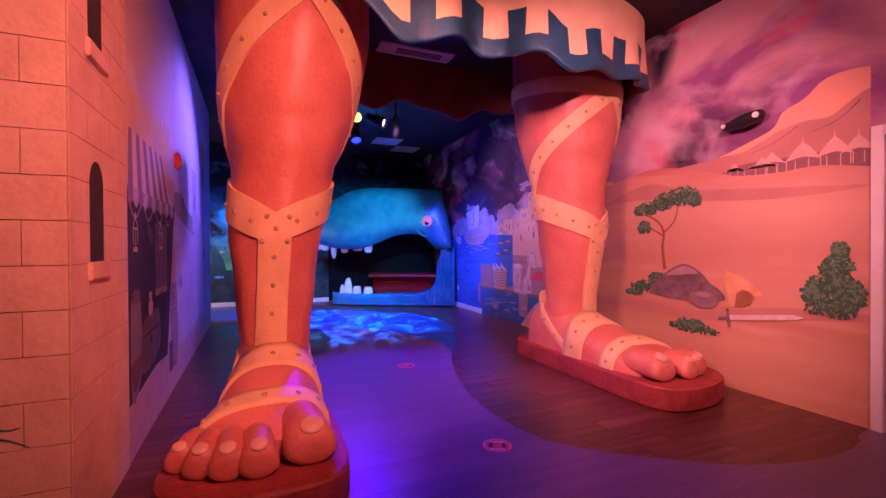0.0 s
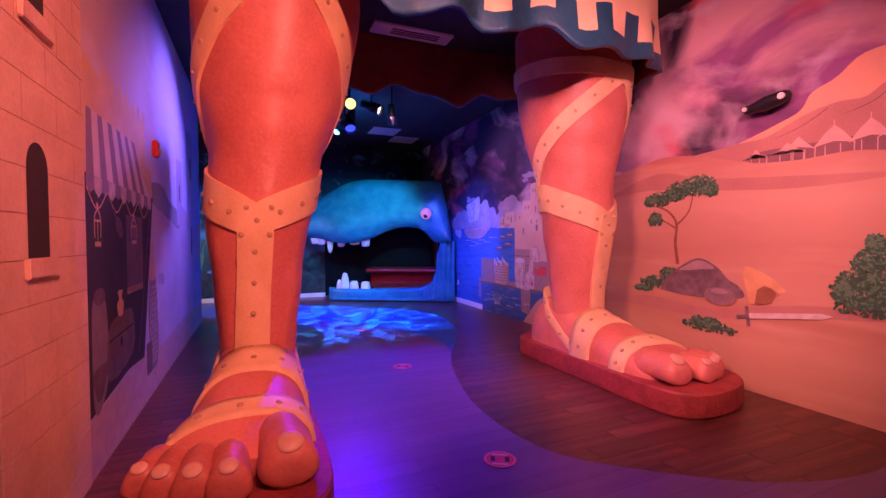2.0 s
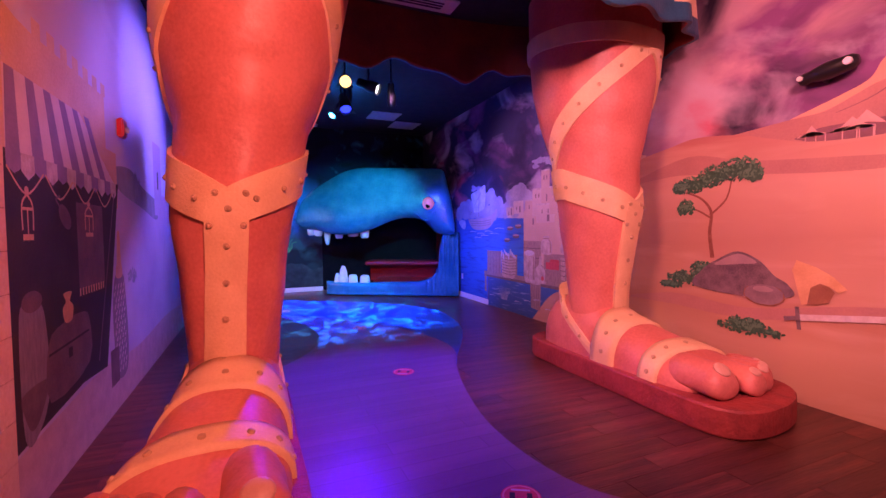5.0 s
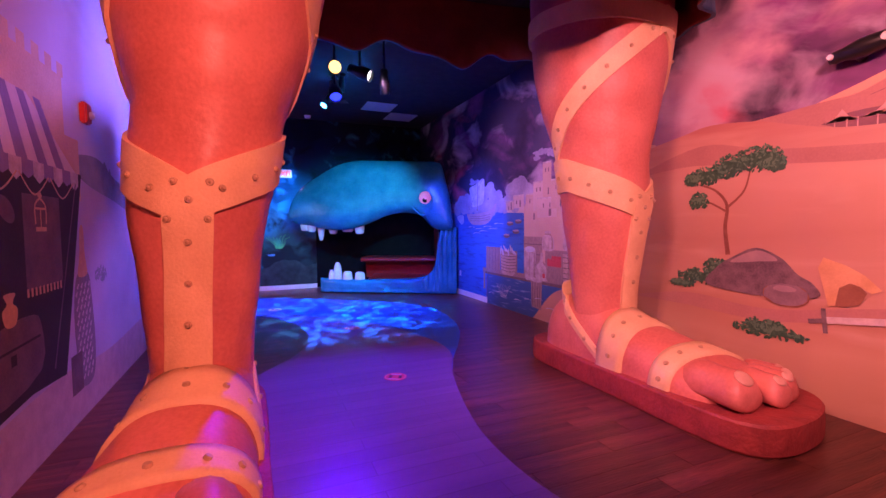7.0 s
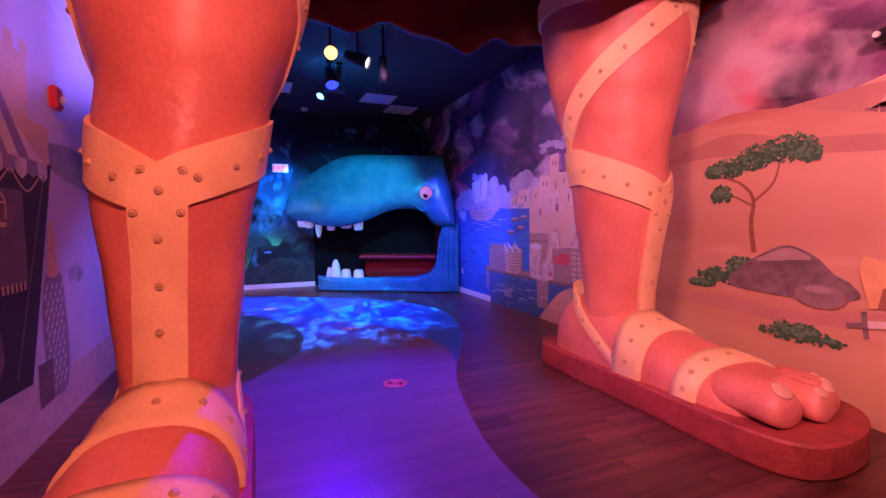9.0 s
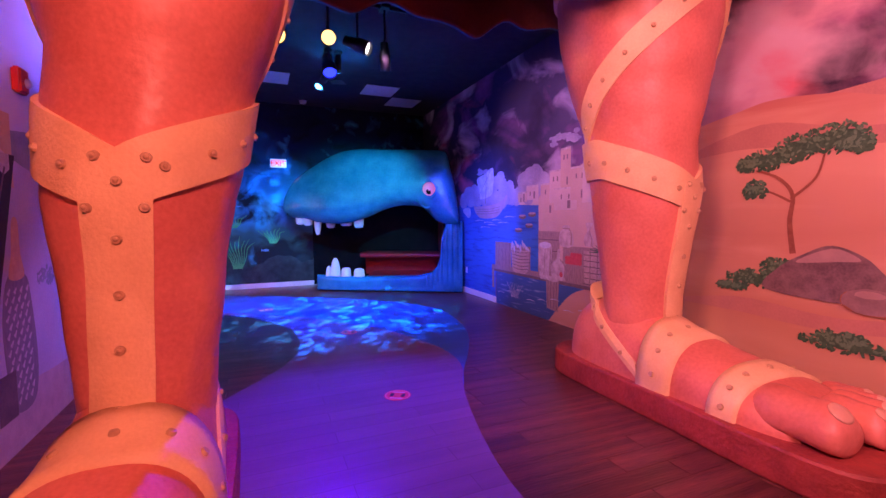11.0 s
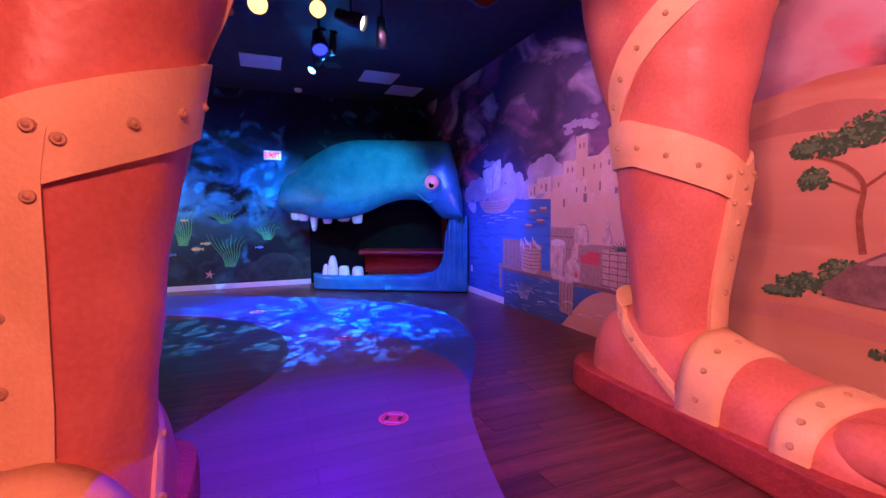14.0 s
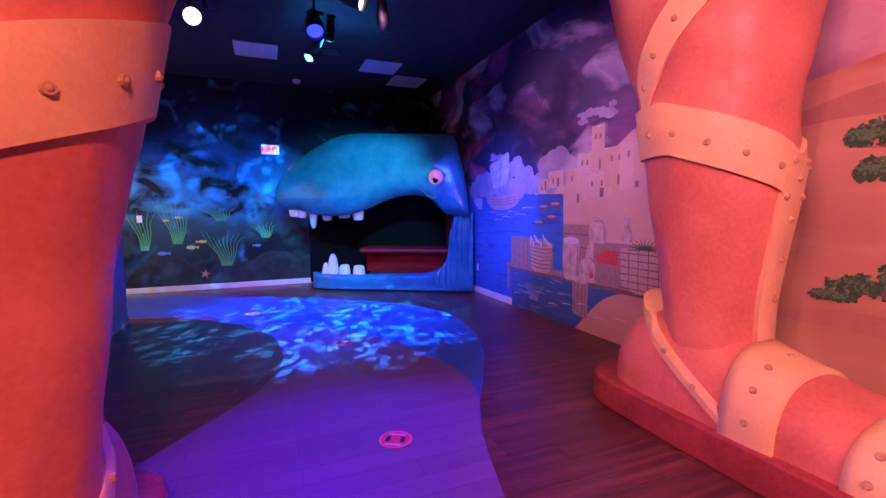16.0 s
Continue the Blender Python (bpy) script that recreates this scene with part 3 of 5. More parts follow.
R.paint("painted_dune_shade", [curve_pts([(4.9, 1.9), (4.2, 2.1), (3.6, 1.98), (2.8, 1.9), (2.14, 1.84), (2.8, 1.8), (3.6, 1.86), (4.3, 1.93)], 6, True), curve_pts([(5.0, 0.62), (4.3, 0.74), (3.6, 0.7), (2.8, 0.83), (2.14, 0.86), (2.14, 0.8), (2.9, 0.72), (3.6, 0.6), (4.3, 0.62)], 6)], HILL)
# storm clouds above the sea
R.paint("painted_clouds", [ell(7.0 + 0.055 * k + rnd.uniform(-0.05, 0.05), 1.7 + (0.24 + 0.16 * math.sin(k * 0.37)) * rnd.random(), rnd.uniform(0.1, 0.2), rnd.uniform(0.09, 0.17), 26, 0.05) for k in range(48)], CLOUD)
R.paint("painted_cloud_wisp", [ell(6.55 + rnd.uniform(-0.25, 0.25), 2.4 + rnd.uniform(-0.04, 0.07), rnd.uniform(0.04, 0.1), rnd.uniform(0.02, 0.05), 16, 0.18) for k in range(14)] + [ell(8.7 + rnd.uniform(-0.2, 0.2), 2.2 + rnd.uniform(-0.05, 0.06), rnd.uniform(0.04, 0.1), rnd.uniform(0.02, 0.05), 16, 0.18) for k in range(10)], CLOUD)
# town
houses = [(7.05, 6.72, 1.45, 1.86), (6.85, 6.6, 1.6, 2.02), (6.62, 6.42, 1.8, 2.28), (6.75, 6.3, 1.5, 1.78), (6.42, 6.1, 1.62, 2.02), (6.2, 5.86, 1.58, 2.04), (6.02, 5.7, 1.66, 2.14), (7.4, 7.1, 1.66, 1.86), (7.62, 7.38, 1.64, 1.78)]
for k, (a0, a1, z0, z1) in enumerate(houses):
    R.paint("painted_house", [rect(a0, a1, z0, z1)], HOUSE if k % 2 else SAND_T)
    R.paint("painted_house_trim", [rect(a0, a1, z1 - 0.015, z1 + 0.008)], PALE)
    w = (a0 - a1) / 3
    R.paint("painted_window", [rect(a1 + w * j - 0.013, a1 + w * j + 0.013, z1 - 0.14, z1 - 0.08) for j in (1, 2)] + [rect(a1 + w * 0.8, a1 + w * 1.2, z0 + 0.02, z0 + 0.12)], HOUSE_D, same=True)
# ship
R.paint("painted_sail", [curve_pts([(8.84, 1.74), (8.88, 1.92), (8.96, 2.1), (8.65, 2.17), (8.4, 2.24), (8.36, 2.08), (8.38, 1.92), (8.42, 1.8), (8.62, 1.75)], 5)], SAIL)
R.paint("painted_mast", [stroke([(8.64, 1.66), (8.62, 2.18)], 0.016), stroke([(9.0, 1.7), (8.42, 2.24)], 0.007)], HOUSE_D)
R.paint("painted_ship", [curve_pts([(9.1, 1.64), (9.0, 1.62), (8.5, 1.62), (8.1, 1.68), (7.98, 1.76), (7.93, 1.75), (8.05, 1.56), (8.3, 1.42), (8.8, 1.41), (9.0, 1.5)], 4, True)], BOAT)
R.paint("painted_ship_planks", [stroke([(8.98, 1.57 - 0.04 * j), (8.5, 1.56 - 0.04 * j), (8.15, 1.59 - 0.04 * j)], 0.008) for j in range(3)], HOUSE_D)
R.paint("painted_ripples", [stroke([(a, z), (a - 0.12, z + 0.01), (a - 0.3, z)], 0.012, 0.003) for a, z in ((9.0, 1.36), (8.7, 1.33), (8.4, 1.37), (8.2, 1.33), (8.55, 1.29), (8.0, 1.42), (8.8, 1.25))], SAIL)
R.paint("painted_rowboat", [ell(a, z, 0.1, 0.035, 14) for a, z in ((7.5, 1.42), (7.32, 1.29), (7.6, 1.22), (7.25, 1.45))], CRATE_D)
R.paint("painted_rowboat_rim", [ell(a, z + 0.018, 0.09, 0.016, 14) for a, z in ((7.5, 1.42), (7.32, 1.29), (7.6, 1.22), (7.25, 1.45))], BOAT)
# plain white paper-like shape beside the ship
R.paint("painted_white_shape", [curve_pts([(9.54, 1.57), (9.25, 1.6), (9.23, 1.44), (9.36, 1.43)], 4, True)], SAIL)
# quay and goods
R.paint("painted_quay", [[(8.42, 0.55), (8.42, 0.63), (5.6, 0.66), (5.6, 0.56)]], CRATE)
R.paint("painted_quay_edge", [[(8.42, 0.53), (8.42, 0.565), (5.6, 0.575), (5.6, 0.53)]], CRATE_D)
R.paint("painted_crates", [rect(8.3, 7.8, 0.62, 1.02), rect(7.78, 7.28, 0.62, 0.98), rect(7.09, 6.62, 0.62, 1.22), rect(6.55, 5.5, 0.62, 1.04)], CRATE)
R.paint("painted_crate_gaps", [rect(8.3 - 0.11 * j, 8.292 - 0.11 * j, 0.62, 1.02) for j in range(1, 5)] + [rect(7.09, 6.62, z, z + 0.012) for z in (0.8, 0.95, 1.1)] + [rect(7.78, 7.28, z, z + 0.012) for z in (0.75, 0.88)], CRATE_D)
R.paint("painted_basket", [[(7.8, 0.92), (7.76, 0.6), (7.68, 0.57), (7.42, 0.57), (7.34, 0.62), (7.3, 0.92)], [(6.16, 1.0), (6.14, 0.62), (5.95, 0.56), (5.6, 0.58), (5.5, 1.0)]], BASKET)
R.paint("painted_weave", [stroke([(7.79 - 0.006 * j, 0.9 - 0.05 * j), (7.55, 0.88 - 0.05 * j), (7.31 + 0.006 * j, 0.9 - 0.05 * j)], 0.01) for j in range(6)] + [stroke([(6.16, 0.95 - 0.07 * j), (5.5, 0.95 - 0.07 * j)], 0.01) for j in range(6)] + [rect(6.05 - 0.12 * j, 6.04 - 0.12 * j, 0.58, 1.0) for j in range(5)], CRATE_D)
R.paint("painted_fish", [ell(7.36 + 0.06 * j, 0.95 + 0.03 * (j % 3), 0.07, 0.022, 10, 0, 0.5 + 0.4 * (j % 4)) for j in range(8)], SAIL)
R.paint("painted_leaves", [stroke([(5.85, 1.0), (5.85 + 0.22 * math.cos(t), 1.0 + 0.14 * abs(math.sin(t)) - 0.03)], 0.02, 0.004) for t in np.linspace(0.1, 3.0, 11)], LEAF)
R.paint("painted_sack", [curve_pts([(7.08, 1.0), (7.06, 0.6), (6.95, 0.56), (6.82, 0.6), (6.78, 1.0), (6.85, 1.06), (7.02, 1.06)], 4, True)], PALE)
R.paint("painted_sack_top", [ell(6.93, 1.03, 0.13, 0.045, 18)], SAIL)
R.paint("painted_bottle", [curve_pts([(6.76, 0.6), (6.78, 0.78), (6.68, 0.86), (6.66, 0.98), (6.6, 0.98), (6.6, 0.86), (6.48, 0.78), (6.48, 0.6)], 4, True)], PALE)
R.paint("painted_jar", [curve_pts([(6.6, 1.04), (6.62, 1.2), (6.56, 1.25), (6.56, 1.3), (6.42, 1.3), (6.42, 1.25), (6.36, 1.2), (6.36, 1.04)], 4, True), curve_pts([(6.13, 1.06), (6.16, 1.14), (6.1, 1.24), (6.13, 1.33), (6.01, 1.33), (6.05, 1.24), (5.99, 1.14), (6.01, 1.06)], 4, True)], PALE)
R.paint("painted_jar_shade", [stroke([(6.39, 1.06), (6.39, 1.2), (6.44, 1.26)], 0.03, 0.012), stroke([(6.03, 1.07), (6.02, 1.14), (6.07, 1.24)], 0.02, 0.01), stroke([(6.51, 0.62), (6.51, 0.78), (6.61, 0.86)], 0.03, 0.012), stroke([(6.82, 0.62), (6.81, 0.98)], 0.03, 0.02), stroke([(6.95, 0.62), (6.93, 0.98)], 0.012), rect(6.56, 6.42, 1.255, 1.27)], CRATE)
R.paint("painted_fruit_box", [rect(6.5, 6.19, 0.6, 0.82)], CRATE)
R.paint("painted_fruit", [ell(6.22 + 0.05 * (j % 6), 0.84 + 0.045 * (j // 6), 0.034, 0.034, 10) for j in range(16)] + [ell(6.58, 0.66, 0.035, 0.035, 10)], FRUIT)
R.paint("painted_post", [[(6.9, 0.58), (6.88, 0.17), (6.64, 0.15), (6.62, 0.58)], rect(8.4, 8.33, 0.25, 0.56)], CRATE)
R.paint("painted_post_grain", [stroke([(a, 0.56), (a + 0.01, 0.35), (a, 0.18)], 0.012) for a in (6.85, 6.79, 6.72, 6.67)], CRATE_D)
R.paint("painted_post_top", [ell(6.76, 0.58, 0.135, 0.035, 18)], PALE)
R.paint("painted_reeds", [stroke([(7.7 + 0.02 * j, 0.18), (7.7 + 0.035 * j, 0.3), (7.7 + 0.06 * j, 0.4)], 0.01, 0.003) for j in range(-4, 5)] + [stroke([(8.2 - 0.28 * j, 0.2 + 0.05 * (j % 3)), (8.1 - 0.28 * j, 0.215 + 0.05 * (j % 3)), (8.0 - 0.28 * j, 0.2 + 0.05 * (j % 3))], 0.012, 0.004) for j in range(9)], SAIL)
# desert things
R.paint("painted_trunk", [stroke([(3.92, 1.12), (3.95, 1.35), (3.94, 1.55), (4.04, 1.68), (4.2, 1.75)], 0.042, 0.014), stroke([(3.95, 1.52), (3.8, 1.66), (3.75, 1.84)], 0.022, 0.012), stroke([(3.95, 1.5), (4.1, 1.58), (4.2, 1.58)], 0.02, 0.01)], BARK)
blobs = [(4.12, 1.82, 0.2, 0.08), (3.9, 1.88, 0.18, 0.1), (3.68, 1.92, 0.18, 0.1), (3.58, 1.86, 0.1, 0.06), (4.2, 1.6, 0.09, 0.07), (4.27, 1.8, 0.08, 0.05)]
bush = [(3.58, 0.52, 0.28, 0.05), (3.6, 0.56, 0.15, 0.05), (4.2, 0.9, 0.2, 0.07), (4.02, 0.98, 0.12, 0.1), (4.36, 0.83, 0.12, 0.03)]
shrub = [(2.38, 0.9, 0.2, 0.1), (2.38, 1.05, 0.17, 0.12), (2.34, 1.2, 0.12, 0.1), (2.32, 1.34, 0.06, 0.07), (2.25, 1.0, 0.1, 0.12), (2.5, 0.98, 0.08, 0.08)]
for nm, bl in (("painted_tree_crown", blobs), ("painted_bush", bush), ("painted_shrub", shrub)):
    R.paint(nm, [p for b in bl for p in leaves(*b, 70, 0.022)] + [ell(b[0], b[1], b[2] * 0.7, b[3] * 0.6, 18, 0.25) for b in bl], LEAF)
    R.paint(nm + "_light", [p for b in bl for p in leaves(b[0], b[1] + b[3] * 0.3, b[2] * 0.95, b[3] * 0.7, 34, 0.015)], LEAF_L)
R.paint("painted_rock", [curve_pts([(4.1, 0.84), (4.02, 1.0), (3.85, 1.12), (3.68, 1.19), (3.5, 1.12), (3.38, 1.0), (3.28, 0.94), (3.25, 0.84), (3.6, 0.8)], 5, True)], ROCK)
R.paint("painted_rock_light", [curve_pts([(3.9, 1.06), (3.68, 1.17), (3.52, 1.1), (3.66, 1.08)], 5, True)], ROCK_L)
R.paint("painted_boulder_edge", [ell(3.46, 0.828, 0.165, 0.09, 18, 0.05)], GOLD_D)
R.paint("painted_boulder", [ell(3.46, 0.835, 0.155, 0.085, 18, 0.05)], ROCK_M)
R.paint("painted_boulder_light", [ell(3.47, 0.88, 0.08, 0.025, 14, 0.1)], ROCK_L)
R.paint("painted_helmet", [[(3.18, 0.79), (3.25, 1.06), (3.22, 1.14), (3.08, 1.09), (2.98, 1.03), (2.89, 0.94), (2.94, 0.91), (3.0, 0.95), (3.06, 0.97), (3.12, 0.93), (3.14, 0.8)]], GOLD)
R.paint("painted_helmet_inside", [[(3.141, 0.8), (3.121, 0.93), (3.06, 0.97), (3.0, 0.95), (2.965, 0.91), (3.0, 0.83), (3.08, 0.8)]], GOLD_D)
R.paint("painted_blade", [[(3.2, 0.66), (3.2, 0.71), (2.64, 0.79), (2.56, 0.775), (2.63, 0.745)]], BLADE)
R.paint("painted_hilt", [stroke([(3.3, 0.66), (3.2, 0.68)], 0.035), stroke([(3.19, 0.59), (3.21, 0.77)], 0.03)], ROCK)

L = Mural(wall_left, lambda a, z, d: (d, a, z))
L.paint("painted_haze", [curve_pts([(5.0, 1.75), (5.9, 1.8), (6.6, 1.72), (7.4, 1.85), (8.2, 1.6), (9.26, 1.7)], 6) + [(9.26, 0.0), (3.7, 0.0), (3.7, 1.75)]], HAZE_L)
L.paint("painted_hills", [curve_pts([(5.3, 1.9), (5.9, 1.98), (6.4, 1.85), (7.0, 1.75), (7.0, 1.55), (6.3, 1.65), (5.6, 1.75)], 6, True)], GREEN_L)
# paving takes the boat tone: the lamp's purple-pink is put into its colour
L.paint("painted_paving", [curve_pts([(3.7, 0.34), (5.0, 0.42), (6.0, 0.35), (7.5, 0.4), (9.26, 0.3)], 6) + [(9.26, 0), (3.7, 0)]], BOAT)
L.paint("painted_tower", [[(7.75, 0.4), (7.75, 3.0), (8.4, 3.0), (8.4, 0.4)], rect(6.9, 7.3, 1.6, 2.42)], HAZE_L)
L.paint("painted_tower_slit", [rect(8.1, 8.2, 2.3, 2.62), rect(8.1, 8.2, 1.2, 1.6), rect(7.08, 7.14, 1.9, 2.1)], STALL)
fort = [(3.7, 1.6), (3.7, 2.5), (3.95, 2.45)]
for a in np.arange(4.1, 5.2, 0.18):
    fort += [(a, 2.44), (a, 2.53), (a + 0.1, 2.53), (a + 0.1, 2.44)]
L.paint("painted_fort", [fort + [(5.25, 2.44), (5.25, 1.6)], rect(5.2, 5.5, 1.6, 2.05)], FORT)
L.paint("painted_stall", [[(3.72, 0.36), (3.76, 1.8), (5.53, 1.8), (5.08, 0.41), (4.6, 0.44)]], STALL)
L.paint("painted_rug", [rect(4.6, 5.1, 1.04, 1.6)], STALL_M)
L.paint("painted_fringe", [rect(4.6 + 0.05 * j, 4.625 + 0.05 * j, 1.0, 1.05) for j in range(10)], BRASS)
L.paint("painted_awning_light", [[(3.78, 1.74), (3.78, 2.19), (4.72, 2.19), (5.45, 1.78), (5.45, 1.74)]], AWN)
L.paint("painted_awning_stripes", [[(3.78 + 0.27 * j, 1.74), (3.8 + 0.2 * j, 2.19), (3.89 + 0.2 * j, 2.19), (3.92 + 0.27 * j, 1.74)] for j in range(6)], SLATE)
L.paint("painted_valance", [[(3.78 + 0.28 * j, 1.8), (3.78 + 0.28 * j, 1.72), (3.85 + 0.28 * j, 1.69), (3.92 + 0.28 * j, 1.72), (3.92 + 0.28 * j, 1.8)] for j in range(6)], SLATE)
L.paint("painted_valance_light", [[(3.92 + 0.28 * j, 1.8), (3.92 + 0.28 * j, 1.71), (3.99 + 0.28 * j, 1.67), (4.06 + 0.28 * j, 1.71), (4.06 + 0.28 * j, 1.8)] for j in range(6)], PALE, same=True)
L.paint("painted_chain", [stroke([(3.78 + 0.4 * j, 1.72), (3.96 + 0.4 * j, 1.6), (4.16 + 0.4 * j, 1.72)], 0.012) for j in range(4)], BRASS)


def lantern(a, z0, z1, w):
    h = z1 - z0
    return [stroke([(a - w, z0 + h * 0.2), (a - w, z0 + h * 0.7), (a, z1 - h * 0.08)], 0.014), stroke([(a + w, z0 + h * 0.2), (a + w, z0 + h * 0.7), (a, z1 - h * 0.08)], 0.014), rect(a - w, a + w, z0, z0 + h * 0.12), rect(a - w, a + w, z0 + h * 0.6, z0 + h * 0.66),
            ell(a, z1, w * 0.4, h * 0.08), stroke([(a, z0), (a, z0 + h * 0.6)], 0.012)]


L.paint("painted_lantern", lantern(3.96, 1.37, 1.62, 0.055) + lantern(4.82, 1.38, 1.6, 0.07), BRASS)
L.paint("painted_jug", [ell(4.42, 1.5, 0.1, 0.06, 16, 0, -0.6), stroke([(4.36, 1.55), (4.3, 1.6), (4.36, 1.62)], 0.015)], STALL_M)
L.paint("painted_sack_figure", [curve_pts([(3.83, 0.4), (3.82, 1.0), (3.95, 1.04), (4.08, 1.0), (4.12, 0.6), (4.0, 0.4)], 5, True)], CLOTH_G)
L.paint("painted_pot", [ell(3.96, 1.06, 0.11, 0.055), curve_pts([(3.82, 0.62), (3.84, 0.5), (3.9, 0.42), (4.0, 0.46), (4.1, 0.62)], 5, True)], STALL_M)
L.paint("painted_chest", [curve_pts([(4.12, 0.48), (4.12, 0.8), (4.3, 0.88), (4.6, 0.9), (4.74, 0.84), (4.72, 0.55)], 3, True)], STALL_M)
L.paint("painted_chest_lines", [stroke([(4.12, 0.74), (4.73, 0.76)], 0.015), rect(4.38, 4.44, 0.66, 0.72)], STALL)
L.paint("painted_vase", [curve_pts([(4.35, 0.88), (4.32, 0.96), (4.37, 1.0), (4.34, 1.05), (4.46, 1.05), (4.43, 1.0), (4.48, 0.96), (4.45, 0.88)], 4, True)], BRASS)
L.paint("painted_staff", [stroke([(4.9, 0.5), (5.4, 1.72)], 0.018)], STALL_M)
L.paint("painted_broom_shade", [curve_pts([(5.34, 1.06), (5.25, 0.8), (5.27, 0.45), (5.34, 0.24), (5.58, 0.24), (5.65, 0.5), (5.61, 0.9), (5.55, 1.06)], 4, True)], CLOTH_G)
L.paint("painted_broom_handle", [curve_pts([(5.43, 1.4), (5.4, 1.2), (5.36, 1.05), (5.54, 1.05), (5.51, 1.2), (5.5, 1.4)], 4, True)], BRASS)
L.paint("painted_broom_weave", [stroke([(5.3 + 0.03 * (j % 2) + 0.075 * k, 0.28 + 0.052 * j), (5.33 + 0.03 * (j % 2) + 0.075 * k, 0.315 + 0.052 * j)], 0.03, 0.012) for j in range(14) for k in range(4)], ROPE_M)
L.paint("painted_shrub", leaves(5.85, 1.02, 0.14, 0.06, 40, 0.025) + leaves(6.05, 1.9, 0.2, 0.05, 30, 0.03), GREEN_L)
L.paint("painted_box", [rect(5.15, 5.36, 0.22, 0.5)], STALL_M)

F = Mural(wall_far, lambda a, z, d: (a, FAR_Y - d, z))
for k in range(12):
    a = -0.6 + 0.3 * k
    F.paint("painted_reef_rock", [ell(a, 0.2 + 0.12 * (k % 3), rnd.uniform(0.25, 0.45), rnd.uniform(0.16, 0.3), 22, 0.1)], REEF_ROCK, same=k > 0 and k % 3 > 0)


def weed(a, z, h, n):
    out = []
    for j in range(n):
        s = (j - n / 2) * 0.06
        out.append(stroke([(a + s * 0.3, z), (a + s * 0.6 + 0.02, z + h * 0.35), (a + s - 0.02, z + h * 0.7), (a + s * 1.5, z + h * rnd.uniform(0.8, 1.1))], 0.024, 0.005))
    return out


F.paint("painted_seaweed", weed(0.2, 0.85, 0.75, 8) + weed(0.97, 0.42, 0.6, 9) + weed(1.65, 0.92, 0.3, 7) + weed(0.9, 1.25, 0.25, 8) + weed(-0.3, 0.75, 0.7, 6), WEED)
F.paint("painted_starfish", [[(0.6 + (0.09 if j % 2 == 0 else 0.03) * math.sin(j * math.pi / 5 + 0.2), 0.29 + (0.09 if j % 2 == 0 else 0.03) * math.cos(j * math.pi / 5 + 0.2)) for j in range(10)]], STARFISH)


def fish(a, z, w, s=1):
    return [ell(a, z, w, w * 0.42, 14), [(a + s * w * 0.8, z), (a + s * w * 1.5, z + w * 0.4), (a + s * w * 1.5, z - w * 0.4)]]


F.paint("painted_fish", fish(-0.05, 0.69, 0.08) + fish(1.5, 0.78, 0.06, -1) + fish(1.0, 1.68, 0.04) + fish(0.75, 1.8, 0.04), FISH_B)
F.paint("painted_yellow_fish", fish(0.4, 0.78, 0.08) + fish(0.58, 0.88, 0.07, -1) + fish(0.21, 1.32, 0.05) + fish(0.02, 1.27, 0.04), FISH_Y)

# ---------------------------------------------------------------- giant statue: two sandalled legs and the hem of a tunic
PROFILE = [(0.2, 0.25), (0.5, 0.265), (0.65, 0.275), (0.8, 0.282), (1.0, 0.308), (1.2, 0.33), (1.4, 0.36), (1.6, 0.385), (1.8, 0.4), (2.0, 0.412), (2.1, 0.422), (2.25, 0.47), (2.5, 0.54), (2.8, 0.595), (3.2, 0.635), (3.79, 0.64)]


